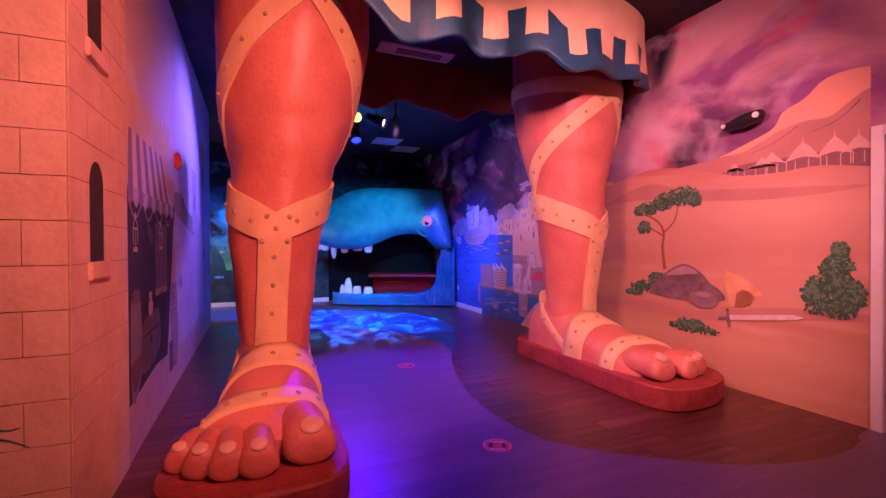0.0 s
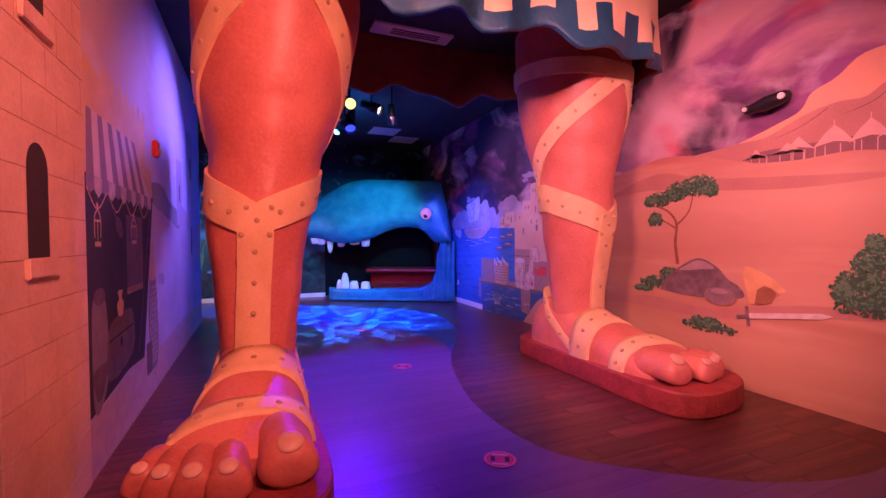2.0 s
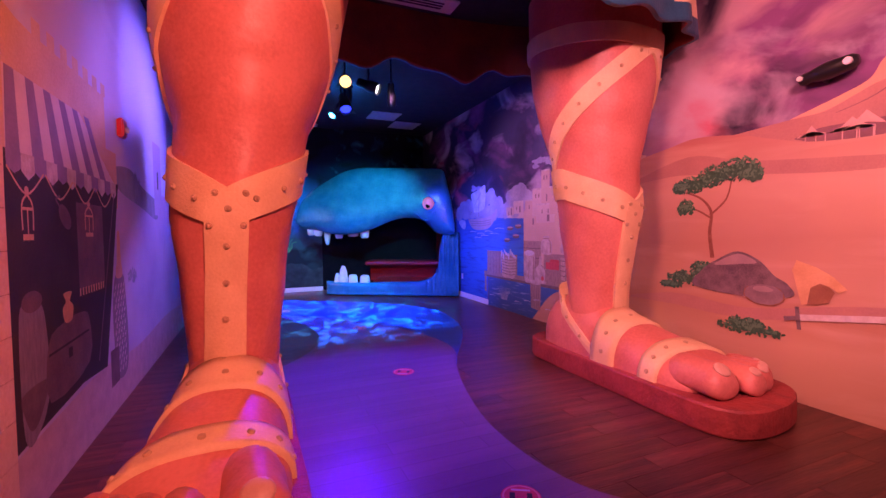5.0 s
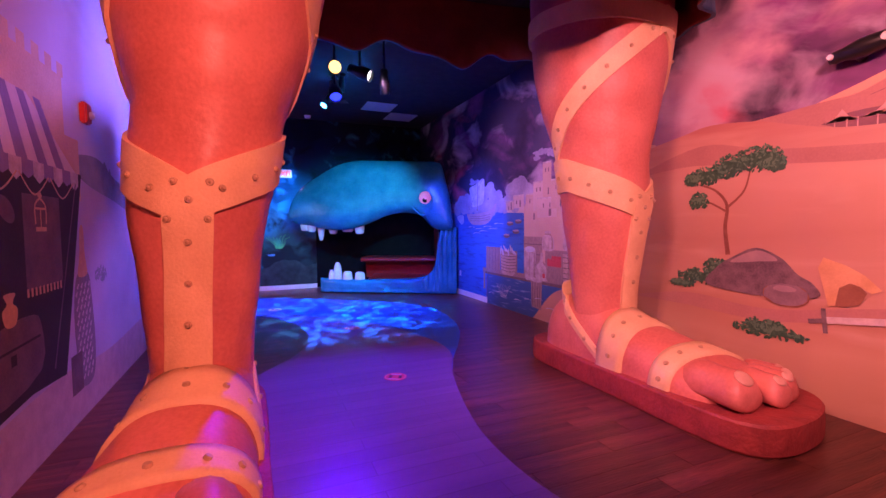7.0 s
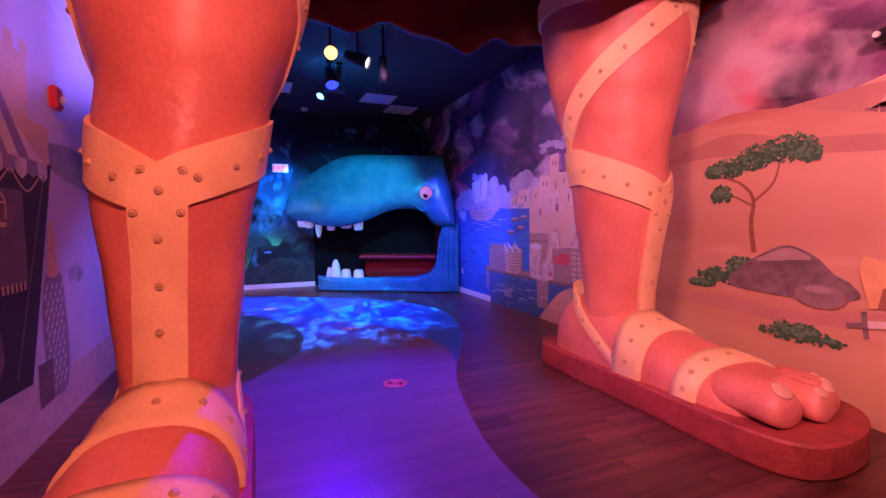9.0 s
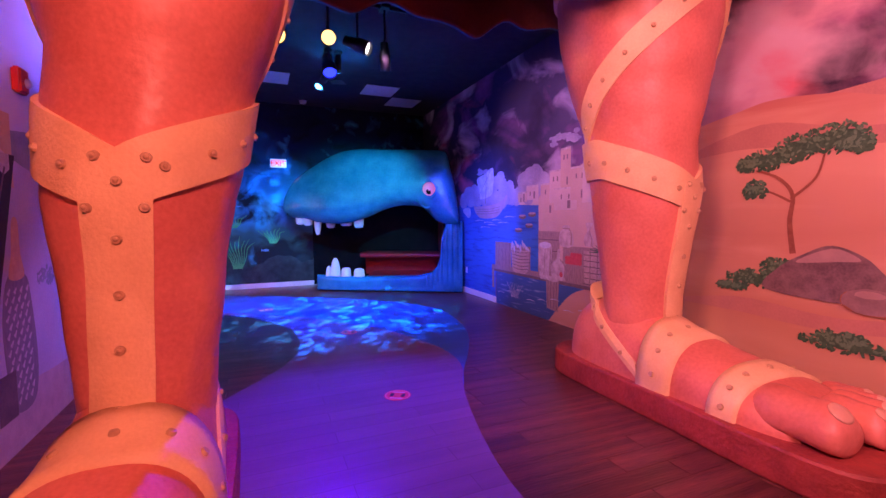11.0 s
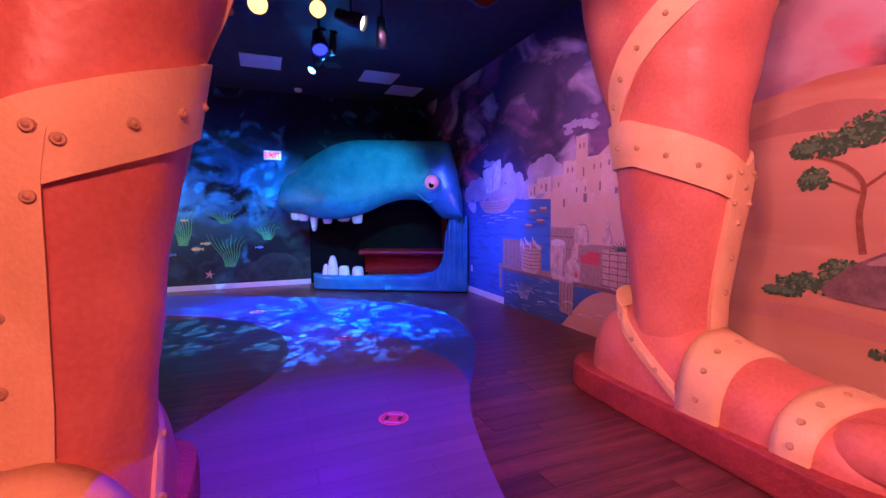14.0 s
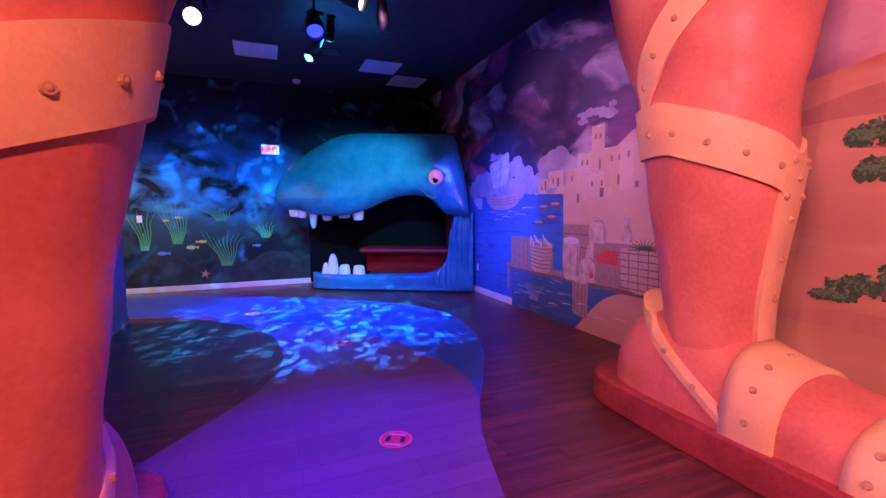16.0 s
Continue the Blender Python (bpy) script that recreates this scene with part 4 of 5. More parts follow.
def leg(bm, cx, cy, m, lean_x, lean_y):
    """m is +1 where the foot's outer side faces +x. lean_x: (height, dx) of the axis; lean_y: its dy from ankle to thigh."""

    def axis(z):
        return cx + lerp(z, lean_x), cy + lean_y * lerp(z, [(0.6, 0), (1.6, 0.4), (2.4, 1), (3.8, 1.1)])

    def skin(th, z, o=0.0):
        ax, ay = axis(z)
        r = lerp(z, PROFILE) + o
        back, front = max(0, math.sin(th)), max(0, -math.sin(th))
        r += 0.014 * noise.noise((2.4 * math.cos(th) + cx, 2.4 * math.sin(th), 2.8 * z))
        r += 0.05 * back ** 2 * math.exp(-((z - 1.45) / 0.35) ** 2)
        r += 0.028 * front ** 3 * math.exp(-((z - 2.12) / 0.16) ** 2) - 0.02 * front ** 2 * math.exp(-((z - 1.0) / 0.3) ** 2)
        return (ax + r * math.cos(th), ay + r * math.sin(th), z)

    n = 56
    zs = np.concatenate([np.arange(0.3, 3.0, 0.05), np.arange(3.0, 3.8, 0.1)])
    grid(bm, [[skin(i * math.tau / n, float(z)) for i in range(n)] for z in zs], 0, True)

    def band(fn, nu, nv, o=0.018, mi=1, closed=False):
        """A strap laid on the leg: fn(u, v) gives the angle and height."""
        rows = []
        for j in range(nv + 1):
            rows.append([skin(*fn(i / nu, j / nv), o) for i in range(nu + (0 if closed else 1))])
        lo = [skin(*fn(i / nu, 0), -0.02) for i in range(nu + (0 if closed else 1))]
        hi = [skin(*fn(i / nu, 1), -0.02) for i in range(nu + (0 if closed else 1))]
        grid(bm, [lo, rows[0]], mi, closed, False)
        grid(bm, rows, mi, closed)
        grid(bm, [rows[-1], hi], mi, closed, False)
        if not closed:
            for s in (0, 1):
                grid(bm, [[skin(*fn(s, j / nv), -0.02) for j in range(nv + 1)], [skin(*fn(s, j / nv), o) for j in range(nv + 1)]], mi, False, False)

    def rivet(th, z, o=0.018, r=0.022):
        p = Vector(skin(th, z, o))
        q = Vector((math.cos(th), math.sin(th), 0))
        cyl(bm, Matrix.Translation(p - q * 0.006) @ q.to_track_quat("Z", "Y").to_matrix().to_4x4(), r, r * 0.75, 0.017, 10, 2)
        ball(bm, p + q * 0.008, (r * 0.5, r * 0.5, r * 0.5), 2, 6)

    FR = -math.pi / 2 + (0.2 if m > 0 else -0.1)
    twist = lambda z: 0 if m > 0 else 0.12 * (z - 1.1)
    FT = -math.pi / 2 + (0.22 if m > 0 else 0.06)
    sa = lambda th: abs((th - FR + math.pi) % math.tau - math.pi) / (math.pi / 2)  # 0 at the front, 1 at the sides
    up = lambda th: 1.66 + 0.3 * min(sa(th), 1.15) ** 0.85
    dn = lambda th: 1.42 + 0.24 * min(sa(th), 1.15)
    # strap under the knee
    band(lambda u, v: (u * math.tau, dn(u * math.tau) * (1 - v) + up(u * math.tau) * v), 72, 5, 0.024, 1, True)
    for k in (-5, -4, -3, -2, -1, 1, 2, 3, 4, 5):
        th = FR + k * 0.42
        rivet(th, (dn(th) + up(th)) / 2 - 0.02, 0.024)
    # strap down the shin
    wd = lambda z: 0.112 / lerp(z, PROFILE)
    band(lambda u, v: (FR + twist(0.5 + 1.13 * v) + (2 * u - 1) * wd(0.5 + 1.1 * v), 0.5 + 1.13 * v), 8, 24, 0.03)
    for dth, z in ((-0.2, 1.63), (0.2, 1.63), (-0.24, 1.44), (0.24, 1.44), (0, 1.54), (0, 1.32), (0, 1.1), (0, 0.88), (0, 0.64)):
        rivet(FR + twist(z) + dth, z, 0.03)
    # crossed straps on the thigh: from the outside of the knee up over the front, and back down
    for s in (1, -1):
        reach, apex, slope, wide = (2.3, 3.1, 0.47, 0.21) if m > 0 else (1.95, 3.4, 0.64, 0.27)
        ang = lambda u: reach - (reach + 0.1) * u
        zc = lambda u: apex - slope * abs(ang(u))
        band(lambda u, v, s=s: (FT + s * m * ang(u), zc(u) + (v - 0.5) * wide), 44, 4, 0.018 + 0.003 * s)
        for u in np.arange(0.08, 0.95, 0.13):
            rivet(FT + s * m * ang(u), zc(u), 0.018 + 0.003 * s, 0.019)
    # lower loop behind the knee, and the top strap round the thigh
    if m > 0:
        band(lambda u, v: (u * math.tau, 3.02 + 0.08 * sa(u * math.tau) + 0.16 * v), 64, 3, 0.026, 1, True)

    # foot
    FS = [(0.62, 0.1, 0.42), (0.55, 0.2, 0.56), (0.4, 0.27, 0.68), (0.1, 0.3, 0.8), (-0.2, 0.32, 0.68), (-0.4, 0.335, 0.59), (-0.6, 0.35, 0.53), (-0.85, 0.38, 0.46), (-1.05, 0.4, 0.41), (-1.2, 0.39, 0.35), (-1.27, 0.35, 0.3)]
    shift = lambda s: m * lerp(-s, [(-0.2, 0), (0.4, 0.03), (1.2, 0.14), (1.6, 0.16)])
    sm = curve_pts(FS, 4)

    def top(s, a, o=0.0):
        w = lerp(-s, [(-q[0], q[1]) for q in sm]) + o
        h = lerp(-s, [(-q[0], q[2]) for q in sm]) - 0.18 + o
        k = math.cos(a)
        return (cx + shift(s) + w * abs(k) ** 0.8 * (1 if k > 0 else -1), cy + s, 0.18 + h * max(0, math.sin(a)) ** (0.85 if k * m < 0 else 1.05))

    grid(bm, [[top(s[0], a) for a in np.linspace(0, math.pi, 26)] for s in sm], 0)
    for s in (sm[0], sm[-1]):
        bm.faces.new([bm.verts.new(top(s[0], a)) for a in np.linspace(0, math.pi, 26)])

    def foot_band(s_of, w, o=0.022, n=30):
        rows = []
        for o2, k in ((-0.02, -1), (o, -1), (o, -0.5), (o, 0), (o, 0.5), (o, 1), (-0.02, 1)):
            rows.append([top(s_of(a) + k * w / 2, a, o2) for a in np.linspace(0, math.pi, n)])
        grid(bm, rows, 1)
        for a in np.linspace(0.25, math.pi - 0.25, 7):
            p, p2 = Vector(top(s_of(a), a, o)), Vector(top(s_of(a), a, o + 0.1))
            q = (p2 - p).normalized()
            cyl(bm, Matrix.Translation(p - q * 0.006) @ q.to_track_quat("Z", "Y").to_matrix().to_4x4(), 0.021, 0.016, 0.016, 10, 2)

    foot_band(lambda a: -0.42 + 0.0 * a, 0.26)
    foot_band(lambda a: -0.93 - 0.03 * math.cos(a) * m, 0.17)
    # heel strap, from the foot of the instep strap up round the heel
    def foot_half(y, z):
        """Half width of ankle or foot at a place along the foot and a height."""
        r = lerp(z, PROFILE)
        ax, ay = axis(z)
        d = cy + y - ay
        w, h = lerp(-y, [(-q[0], q[1]) for q in sm]), lerp(-y, [(-q[0], q[2]) for q in sm]) - 0.18
        k = min(1, max(0, (z - 0.18) / max(h, 0.05)))
        return max(math.sqrt(max(0, r * r - d * d)), w * math.sqrt(1 - k * k) ** 0.8)

    rows = []
    for v, o in ((0, -0.06), (0, 0.02), (0.5, 0.026), (1, 0.02), (1, -0.06)):
        row = []
        for i in range(49):
            t = -1 + 2 * i / 48
            q = abs(t)
            y = 0.4 - 0.72 * q ** 1.5 + 0.05 * v * q
            z = 0.72 - 0.5 * q ** 1.25 + v * 0.115
            half = foot_half(min(y, 0.2), z) * min(1, (q / 0.42)) ** 0.5 + (o if q > 0.1 else o * q * 10)
            row.append((cx + shift(y) + math.copysign(half, -t), cy + y + (o if q < 0.3 else 0), z))
        rows.append(row)
    grid(bm, rows, 1, False, False)
    for i in (4, 10, 16, 32, 38, 44):
        p = Vector(rows[2][i])
        q = Vector((p.x - cx, p.y - cy - 0.05, 0)).normalized()
        cyl(bm, Matrix.Translation(p - q * 0.008) @ q.to_track_quat("Z", "Y").to_matrix().to_4x4(), 0.02, 0.015, 0.018, 10, 2)
    # toes with nails
    for k, (xo, r, front, hgt) in enumerate(((-0.25, 0.148, -1.46, 0.15), (0.02, 0.102, -1.5, 0.125), (0.17, 0.098, -1.46, 0.12), (0.305, 0.092, -1.38, 0.11), (0.41, 0.082, -1.27, 0.1))):
        x = cx + shift(-1.3) + m * xo - m * 0.03
        y = cy + front
        rows = []
        for s, w, zt in ((0.0, 0.0, 0.45), (0.02, 0.55, 0.85), (0.1, 0.82, 1.12), (0.28, 0.97, 1.36), (0.5, 1.0, 1.52), (0.75, 0.98, 1.62), (1.1, 0.94, 1.6), (1.5, 0.92, 1.6), (2.1, 0.98, 1.66), (2.7, 0.95, 1.6), (3.0, 0.8, 1.4)):
            zc = 0.2 + hgt * 0.45
            zh = 0.2 + hgt * zt - zc
            row = []
            for a in np.linspace(0, math.tau, 19)[:-1]:
                c, q = math.cos(a), math.sin(a)
                row.append((x - m * 0.02 * s * (k - 1.5) * 0.4 + r * w * c, y + r * s, zc + (zh * q if q > 0 else (zc - 0.2) * min(1, w * 1.2) * q)))
            rows.append(row)
        grid(bm, rows, 0, True)
        ball(bm, (x, y + r * 0.4, 0.2 + hgt * 1.38), (r * 0.46, r * 0.4, hgt * 0.1), 3, 14, Matrix.Rotation(radians(38), 4, "X"))
    # sole
    out = curve_pts([(0.0, 0.84), (0.28, 0.68), (0.36, 0.3), (0.4, -0.3), (0.56, -0.9), (0.66, -1.25), (0.56, -1.5), (0.25, -1.64), (-0.12, -1.65), (-0.3, -1.5), (-0.34, -1.1), (-0.33, -0.5), (-0.33, 0.2), (-0.28, 0.66)], 6, True)
    pts = [(cx + m * (x - 0.02), cy + y) for x, y in out]
    c = (sum(p[0] for p in pts) / len(pts), sum(p[1] for p in pts) / len(pts))
    rows = [[(c[0] + (x - c[0]) * k, c[1] + (y - c[1]) * k, z) for x, y in pts] for k, z in ((0.99, 0.006), (1.0, 0.02), (1.0, 0.1), (0.995, 0.185), (0.98, 0.2), (0.0, 0.205))]
    grid(bm, rows, 4, True, False)


bm = bmesh.new()
leg(bm, 0.9, 4.32, -1, [(0.6, 0), (1.5, 0.015), (2.2, 0.11), (3.3, 0.2)], 0.13)
leg(bm, 4.17, 4.56, 1, [(0.6, 0.02), (1.0, 0.05), (1.6, 0.09), (2.1, 0.08), (3.3, 0.08)], 0.14)
# tunic hem: a wavy closed curtain round both legs
COLS = 162
TC, TA, TB = (2.68, 4.5), 2.2, 0.98
TB_BACK = 1.26


def hem_xy(t):
    c, s = math.cos(t), math.sin(t)
    e = 2 / 2.8
    return TC[0] + TA * abs(c) ** e * math.copysign(1, c), TC[1] + (TB if s < 0 else TB_BACK) * abs(s) ** e * math.copysign(1, s)


HEM_FRONT = curve_pts([(0.4, 3.5), (1.15, 3.42), (1.5, 3.2), (1.76, 2.97), (1.95, 3.0), (2.29, 3.03), (2.52, 2.94), (2.75, 2.99), (3.06, 3.08), (3.33, 2.95), (3.72, 3.02), (4.22, 3.05), (4.9, 3.12)], 6)


def hem_z(t):
    x, y = hem_xy(t)
    if y < TC[1]:
        return lerp(x, HEM_FRONT) + 0.012 * math.sin(x * 9)
    return lerp(y, [(TC[1], 3.12), (5.4, 3.18)]) + 0.08 * math.sin(x * 5.2 + 0.6) + 0.03 * math.sin(x * 11)


# columns at even steps along the hem
fine_t = [k * math.tau / 4000 for k in range(4001)]
fine_s = np.concatenate([[0.0], np.cumsum([math.dist(hem_xy(a), hem_xy(b)) for a, b in zip(fine_t, fine_t[1:])])])
hem_t = [float(np.interp(fine_s[-1] * k / COLS, fine_s, fine_t)) for k in range(COLS)]
tops = {}
for side, off in ((0, 0.0), (1, -0.035)):
    rows = []
    for j in range(9):
        row = []
        for i in range(COLS):
            t = hem_t[i]
            x, y = hem_xy(t)
            nx, ny = x - TC[0], (y - TC[1]) * 3
            ln = math.hypot(nx, ny) or 1
            h = hem_z(t)
            z = h + (0.02, 0.055, 0.11, 0.17, 0.23, 0.3, 0.4, 0.55, 2)[j] - 0.02
            flare = 0.05 * math.sin(i * 0.62 + math.sin(i * 0.21) * 2) * max(0, 1 - (z - h) / 0.5) + off
            row.append((min(x + nx / ln * flare, 4.97), y + ny / ln * flare, min(z, 3.795)))
        rows.append(row)
    vs = grid(bm, rows, 5 if side == 0 else 7, True)
    tops[side] = vs[0]
    if side == 0:
        bm.faces.ensure_lookup_table()
        faces = bm.faces[-8 * COLS:]
        for k, f in enumerate(faces):
            j, i = divmod(k, COLS)
            y = f.calc_center_median().y
            if y > TC[1] + 0.3:
                f.material_index = 7
            elif j >= 6 or (j >= 3 and (i // 3) % 2 == 0):
                f.material_index = 6
for i in range(COLS):
    f = bm.faces.new((tops[0][i], tops[0][(i + 1) % COLS], tops[1][(i + 1) % COLS], tops[1][i]))
    f.material_index = 5
statue = finish("giant_statue", bm, [SKIN, STRAP, RIVET, NAIL, SOLE, CLOTH_B, CLOTH_C, CLOTH_R])
tagged(statue, "giant warrior statue's sandalled legs under a blue and cream tunic hem", "statue")

# ---------------------------------------------------------------- whale head sculpture
WP, WU, WN = Vector((4.95, 9.4, 0)), Vector((-0.853, 0.522, 0)), Vector((-0.522, -0.853, 0))


def wpt(u, d, z):
    p = WP + WU * u + WN * d
    return (min(p.x, 4.985), min(p.y, FAR_Y - 0.03), z)


TOP = [(0.1, 1.4), (0.16, 1.9), (0.3, 2.5), (0.4, 2.7), (0.85, 2.74), (1.57, 2.77), (2.18, 2.79), (2.6, 2.7), (3.04, 2.47), (3.35, 2.26), (3.52, 2.03), (3.58, 1.76)]
LIP = [(0.1, 1.32), (0.3, 1.31), (0.51, 1.36), (0.66, 1.52), (0.82, 1.64), (1.18, 1.67), (1.51, 1.6), (1.92, 1.43), (2.35, 1.33), (2.86, 1.36), (3.12, 1.43), (3.47, 1.47), (3.58, 1.6)]
top_s, lip_s = curve_pts(TOP, 6), curve_pts(LIP, 6)
bm = bmesh.new()
rows = []
for u in [0.1, 0.12, 0.16, 0.2, 0.25, 0.3, 0.35, 0.4] + list(np.arange(0.48, 3.5, 0.07)) + [3.5, 3.54, 3.57, 3.58]:
    zt, zb = lerp(u, top_s), lerp(u, lip_s)
    h = zt - zb
    snout = math.sqrt(max(0.0, 1 - max(0, (u - 2.3) / 1.3) ** 2))
    fat = 0.3 * min(1, (h + 0.4) / 0.8) * (0.45 + 0.55 * snout)
    back = -(0.35 + 1.1 * snout)
    puff = 0.12 * math.exp(-((u - 2.35) / 0.6) ** 2)
    sec = [(-0.5, zb + 0.3), (-0.25, zb + 0.1), (-0.05, zb), (0.05 + puff, zb - 0.005), (0.11 + puff, zb + 0.05)]
    for a in np.linspace(0.1, 1, 13):
        ang = a * math.pi / 2
        sec.append((fat * math.cos(ang * 0.9) ** 0.7 * (1 - 0.35 * a) + 0.02 - 0.3 * a ** 4 + puff * (1 - a), zb + h * math.sin(ang) ** 1.05))
    sec += [(back * 0.6, zt - 0.01), (back, zt - 0.12), (back, zb)]
    rows.append([wpt(u, d, z) for d, z in sec])
grid(bm, rows, 0)
for r in (rows[0], rows[-1]):
    bm.faces.new([bm.verts.new(p) for p in r])
# lower jaw with the throat at the back
rows = []
for u in [0.03] + list(np.arange(0.05, 0.85, 0.0125)) + list(np.arange(0.87, 2.8, 0.06)) + [2.82, 2.88, 2.93, 2.97]:
    zt = lerp(u, [(0.0, 1.36), (0.3, 1.34), (0.38, 1.25), (0.43, 1.0), (0.45, 0.75), (0.52, 0.5), (0.64, 0.38), (0.9, 0.31), (1.8, 0.28), (2.5, 0.28), (2.97, 0.3)])
    r = lerp(u, [(0, 0.02), (0.1, 0.1), (2.6, 0.16), (2.88, 0.1), (2.97, 0.0)])
    wr = 0.07 * (abs(math.sin(u * 32)) - 0.6) * (1 if u < 0.5 else max(0, 1 - (u - 0.5) / 0.3))
    sec = [(-0.3, 0.0), (-0.02 + r * 0.4, 0.0), (r, 0.04)]
    for a in np.linspace(0.15, 1, 8):
        k = 1 if zt < 0.5 else min(1, (zt - 0.1) * a / 0.2)
        sec.append((r * math.sqrt(max(0, 1 - (2 * a - 1) ** 4 * 0.8)) * 0.95 + wr * min(1, a * 2) - 0.02, 0.04 + (zt - 0.04) * a))
    sec += [(-0.1, zt + 0.005), (-0.22, zt - 0.03), (-0.3, 0.02)]
    rows.append([wpt(u, d, z) for d, z in sec])
grid(bm, rows, 0)
for r in (rows[0], rows[-1]):
    bm.faces.new([bm.verts.new(p) for p in r])
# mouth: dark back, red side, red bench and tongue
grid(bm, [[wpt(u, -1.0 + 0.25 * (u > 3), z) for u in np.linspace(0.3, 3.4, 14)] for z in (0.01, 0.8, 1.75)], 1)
grid(bm, [[wpt(0.42 + 0.25 * k, -0.12 - 0.9 * k, z) for k in np.linspace(0, 1, 6)] for z in (0.2, 0.5, 1.0, 1.6)], 2)
rows = [[wpt(u, d, z) for u in np.linspace(0.5, 2.2, 14)] for d, z in ((-0.75, 0.24), (-0.75, 0.62), (-0.42, 0.62), (-0.385, 0.66), (-0.4, 0.7), (-0.46, 0.72), (-0.98, 0.72))]
grid(bm, rows, 2)
rows = [[wpt(u, d, z) for u in np.linspace(0.5, 2.0, 14)] for d, z in ((-0.05, 0.24), (-0.45, 0.28), (-0.95, 0.36))]
grid(bm, rows, 2)
# teeth
for u, w, z0, z1, pointy in ((2.58, 0.1, 0.2, 0.64, 1), (2.72, 0.06, 0.2, 0.48, 1), (2.36, 0.1, 0.22, 0.45, 0), (2.09, 0.11, 0.22, 0.44, 0), (3.3, 0.09, 1.55, 1.31, 0), (3.14, 0.1, 1.55, 1.29, 0), (2.93, 0.07, 1.5, 1.1, 1), (2.66, 0.09, 1.45, 1.24, 0), (2.34, 0.12, 1.4, 1.28, 0), (2.08, 0.1, 1.45, 1.24, 0)):
    rows = []
    for k, s in ((0, 1), (0.4, 1), (0.75, 0.93 if not pointy else 0.75), (0.93, 0.8 if not pointy else 0.5), (1, 0.5 if not pointy else 0.25), (1, 0)):
        rows.append([wpt(u + w * s * abs(math.cos(t)) ** 0.6 * math.copysign(1, math.cos(t)), -0.02 + 0.07 * s * math.sin(t), z0 + (z1 - z0) * k) for t in np.linspace(0, math.tau, 14)[:-1]])
    grid(bm, rows, 3, True)
# eye with its lids and wrinkles
e = Vector(wpt(0.62, 0.255, 1.95))
ball(bm, e, (0.125, 0.125, 0.13), 4, 18)
ball(bm, e + WN * 0.1 + Vector((0.01, 0, -0.05)), (0.052, 0.036, 0.052), 1, 12)
# tiny pale bead modelled as the glint on the pupil
ball(bm, e + WN * 0.13 + Vector((0.02, 0, -0.03)), (0.014, 0.012, 0.014), 4, 8)
for (du0, z0), (du1, z1), (du2, z2), rr in (((-0.15, 0.0), (0.0, 0.15), (0.15, 0.03), 0.035), ((-0.16, -0.02), (0.0, -0.16), (0.14, -0.06), 0.03), ((-0.2, -0.1), (0.0, -0.25), (0.15, -0.15), 0.022), ((-0.24, -0.2), (-0.05, -0.34), (0.12, -0.22), 0.02)):
    pts = curve_pts([(du0, z0), (du1, z1), (du2, z2)], 8)
    rows = []
    for du, dz in pts:
        c = wpt(0.62 - du, 0.29 - 0.25 * max(0, dz), 1.95 + dz)
        rows.append([(c[0] + rr * math.cos(t) * 0.7, c[1] + rr * math.sin(t) * 0.7, c[2] + rr * math.sin(t)) for t in np.linspace(0, math.tau, 9)[:-1]])
    grid(bm, rows, 0, True)
whale = finish("whale_head_sculpture", bm, [WHALE, W_DARK, W_RED, TOOTH, EYE_W])
tagged(whale, "huge glossy blue whale head sculpture with open toothed mouth", "sculpture")

# ---------------------------------------------------------------- fixtures
alarm = tagged(new("fire_alarm"), "red wall-mounted fire alarm strobe on the mural", "fire alarm")
part("body", box(bmesh.new(), 0.001, 0.05, 5.55, 5.67, 2.2, 2.36, 0.012), ALARM, alarm)
bm = bmesh.new()
ball(bm, (0.055, 5.63, 2.27), (0.025, 0.03, 0.03))
part("strobe", bm, WHITE, alarm, "clear strobe lens")

sign = tagged(new("exit_sign"), "lit red exit sign on the reef wall", "exit sign")
part("housing", box(bmesh.new(), 1.63, 1.95, FAR_Y - 0.06, FAR_Y - 0.014, 2.48, 2.66, 0.01), WHITE, sign)
part("face", box(bmesh.new(), 1.645, 1.935, FAR_Y - 0.064, FAR_Y - 0.0605, 2.495, 2.645), SIGN_F, sign)
cu = bpy.data.curves.new("lettering", "FONT")
cu.body, cu.size, cu.extrude, cu.align_x = "EXIT", 0.15, 0.002, "CENTER"
txt = new("lettering", cu)
me = bpy.data.meshes.new_from_object(txt)
bpy.data.objects.remove(txt)
letters = new("lettering", me)
me.materials.append(SIGN_R)
letters.parent = sign
letters.matrix_local = pose(1.79, FAR_Y - 0.068, 2.517, 90, 0, 0)

# projector on the desert mural
fx = tagged(new("wall_projector"), "black rounded wall-mounted projector with round lens", "projector")
bm = bmesh.new()
rows = []
for k, (a, r) in enumerate(((2.83, 0.0), (2.835, 0.035), (2.86, 0.052), (2.93, 0.06), (3.0, 0.064), (3.07, 0.055), (3.11, 0.042), (3.15, 0.045), (3.18, 0.035), (3.185, 0.0))):
    rows.append([(4.9 + r * math.cos(t), a, 2.53 - (a - 3.05) * 0.12 + r * math.sin(t)) for t in np.linspace(0, math.tau, 17)[:-1]])
grid(bm, rows, 0, True)
part("body", bm, BLACK, fx)
bm = bmesh.new()
cyl(bm, look((4.9, 3.05, 2.5), (5.0, 3.05, 2.5)) @ Matrix.Rotation(math.pi, 4, "X"), 0.02, 0.03, 0.1)
part("bracket", bm, BLACK, fx)
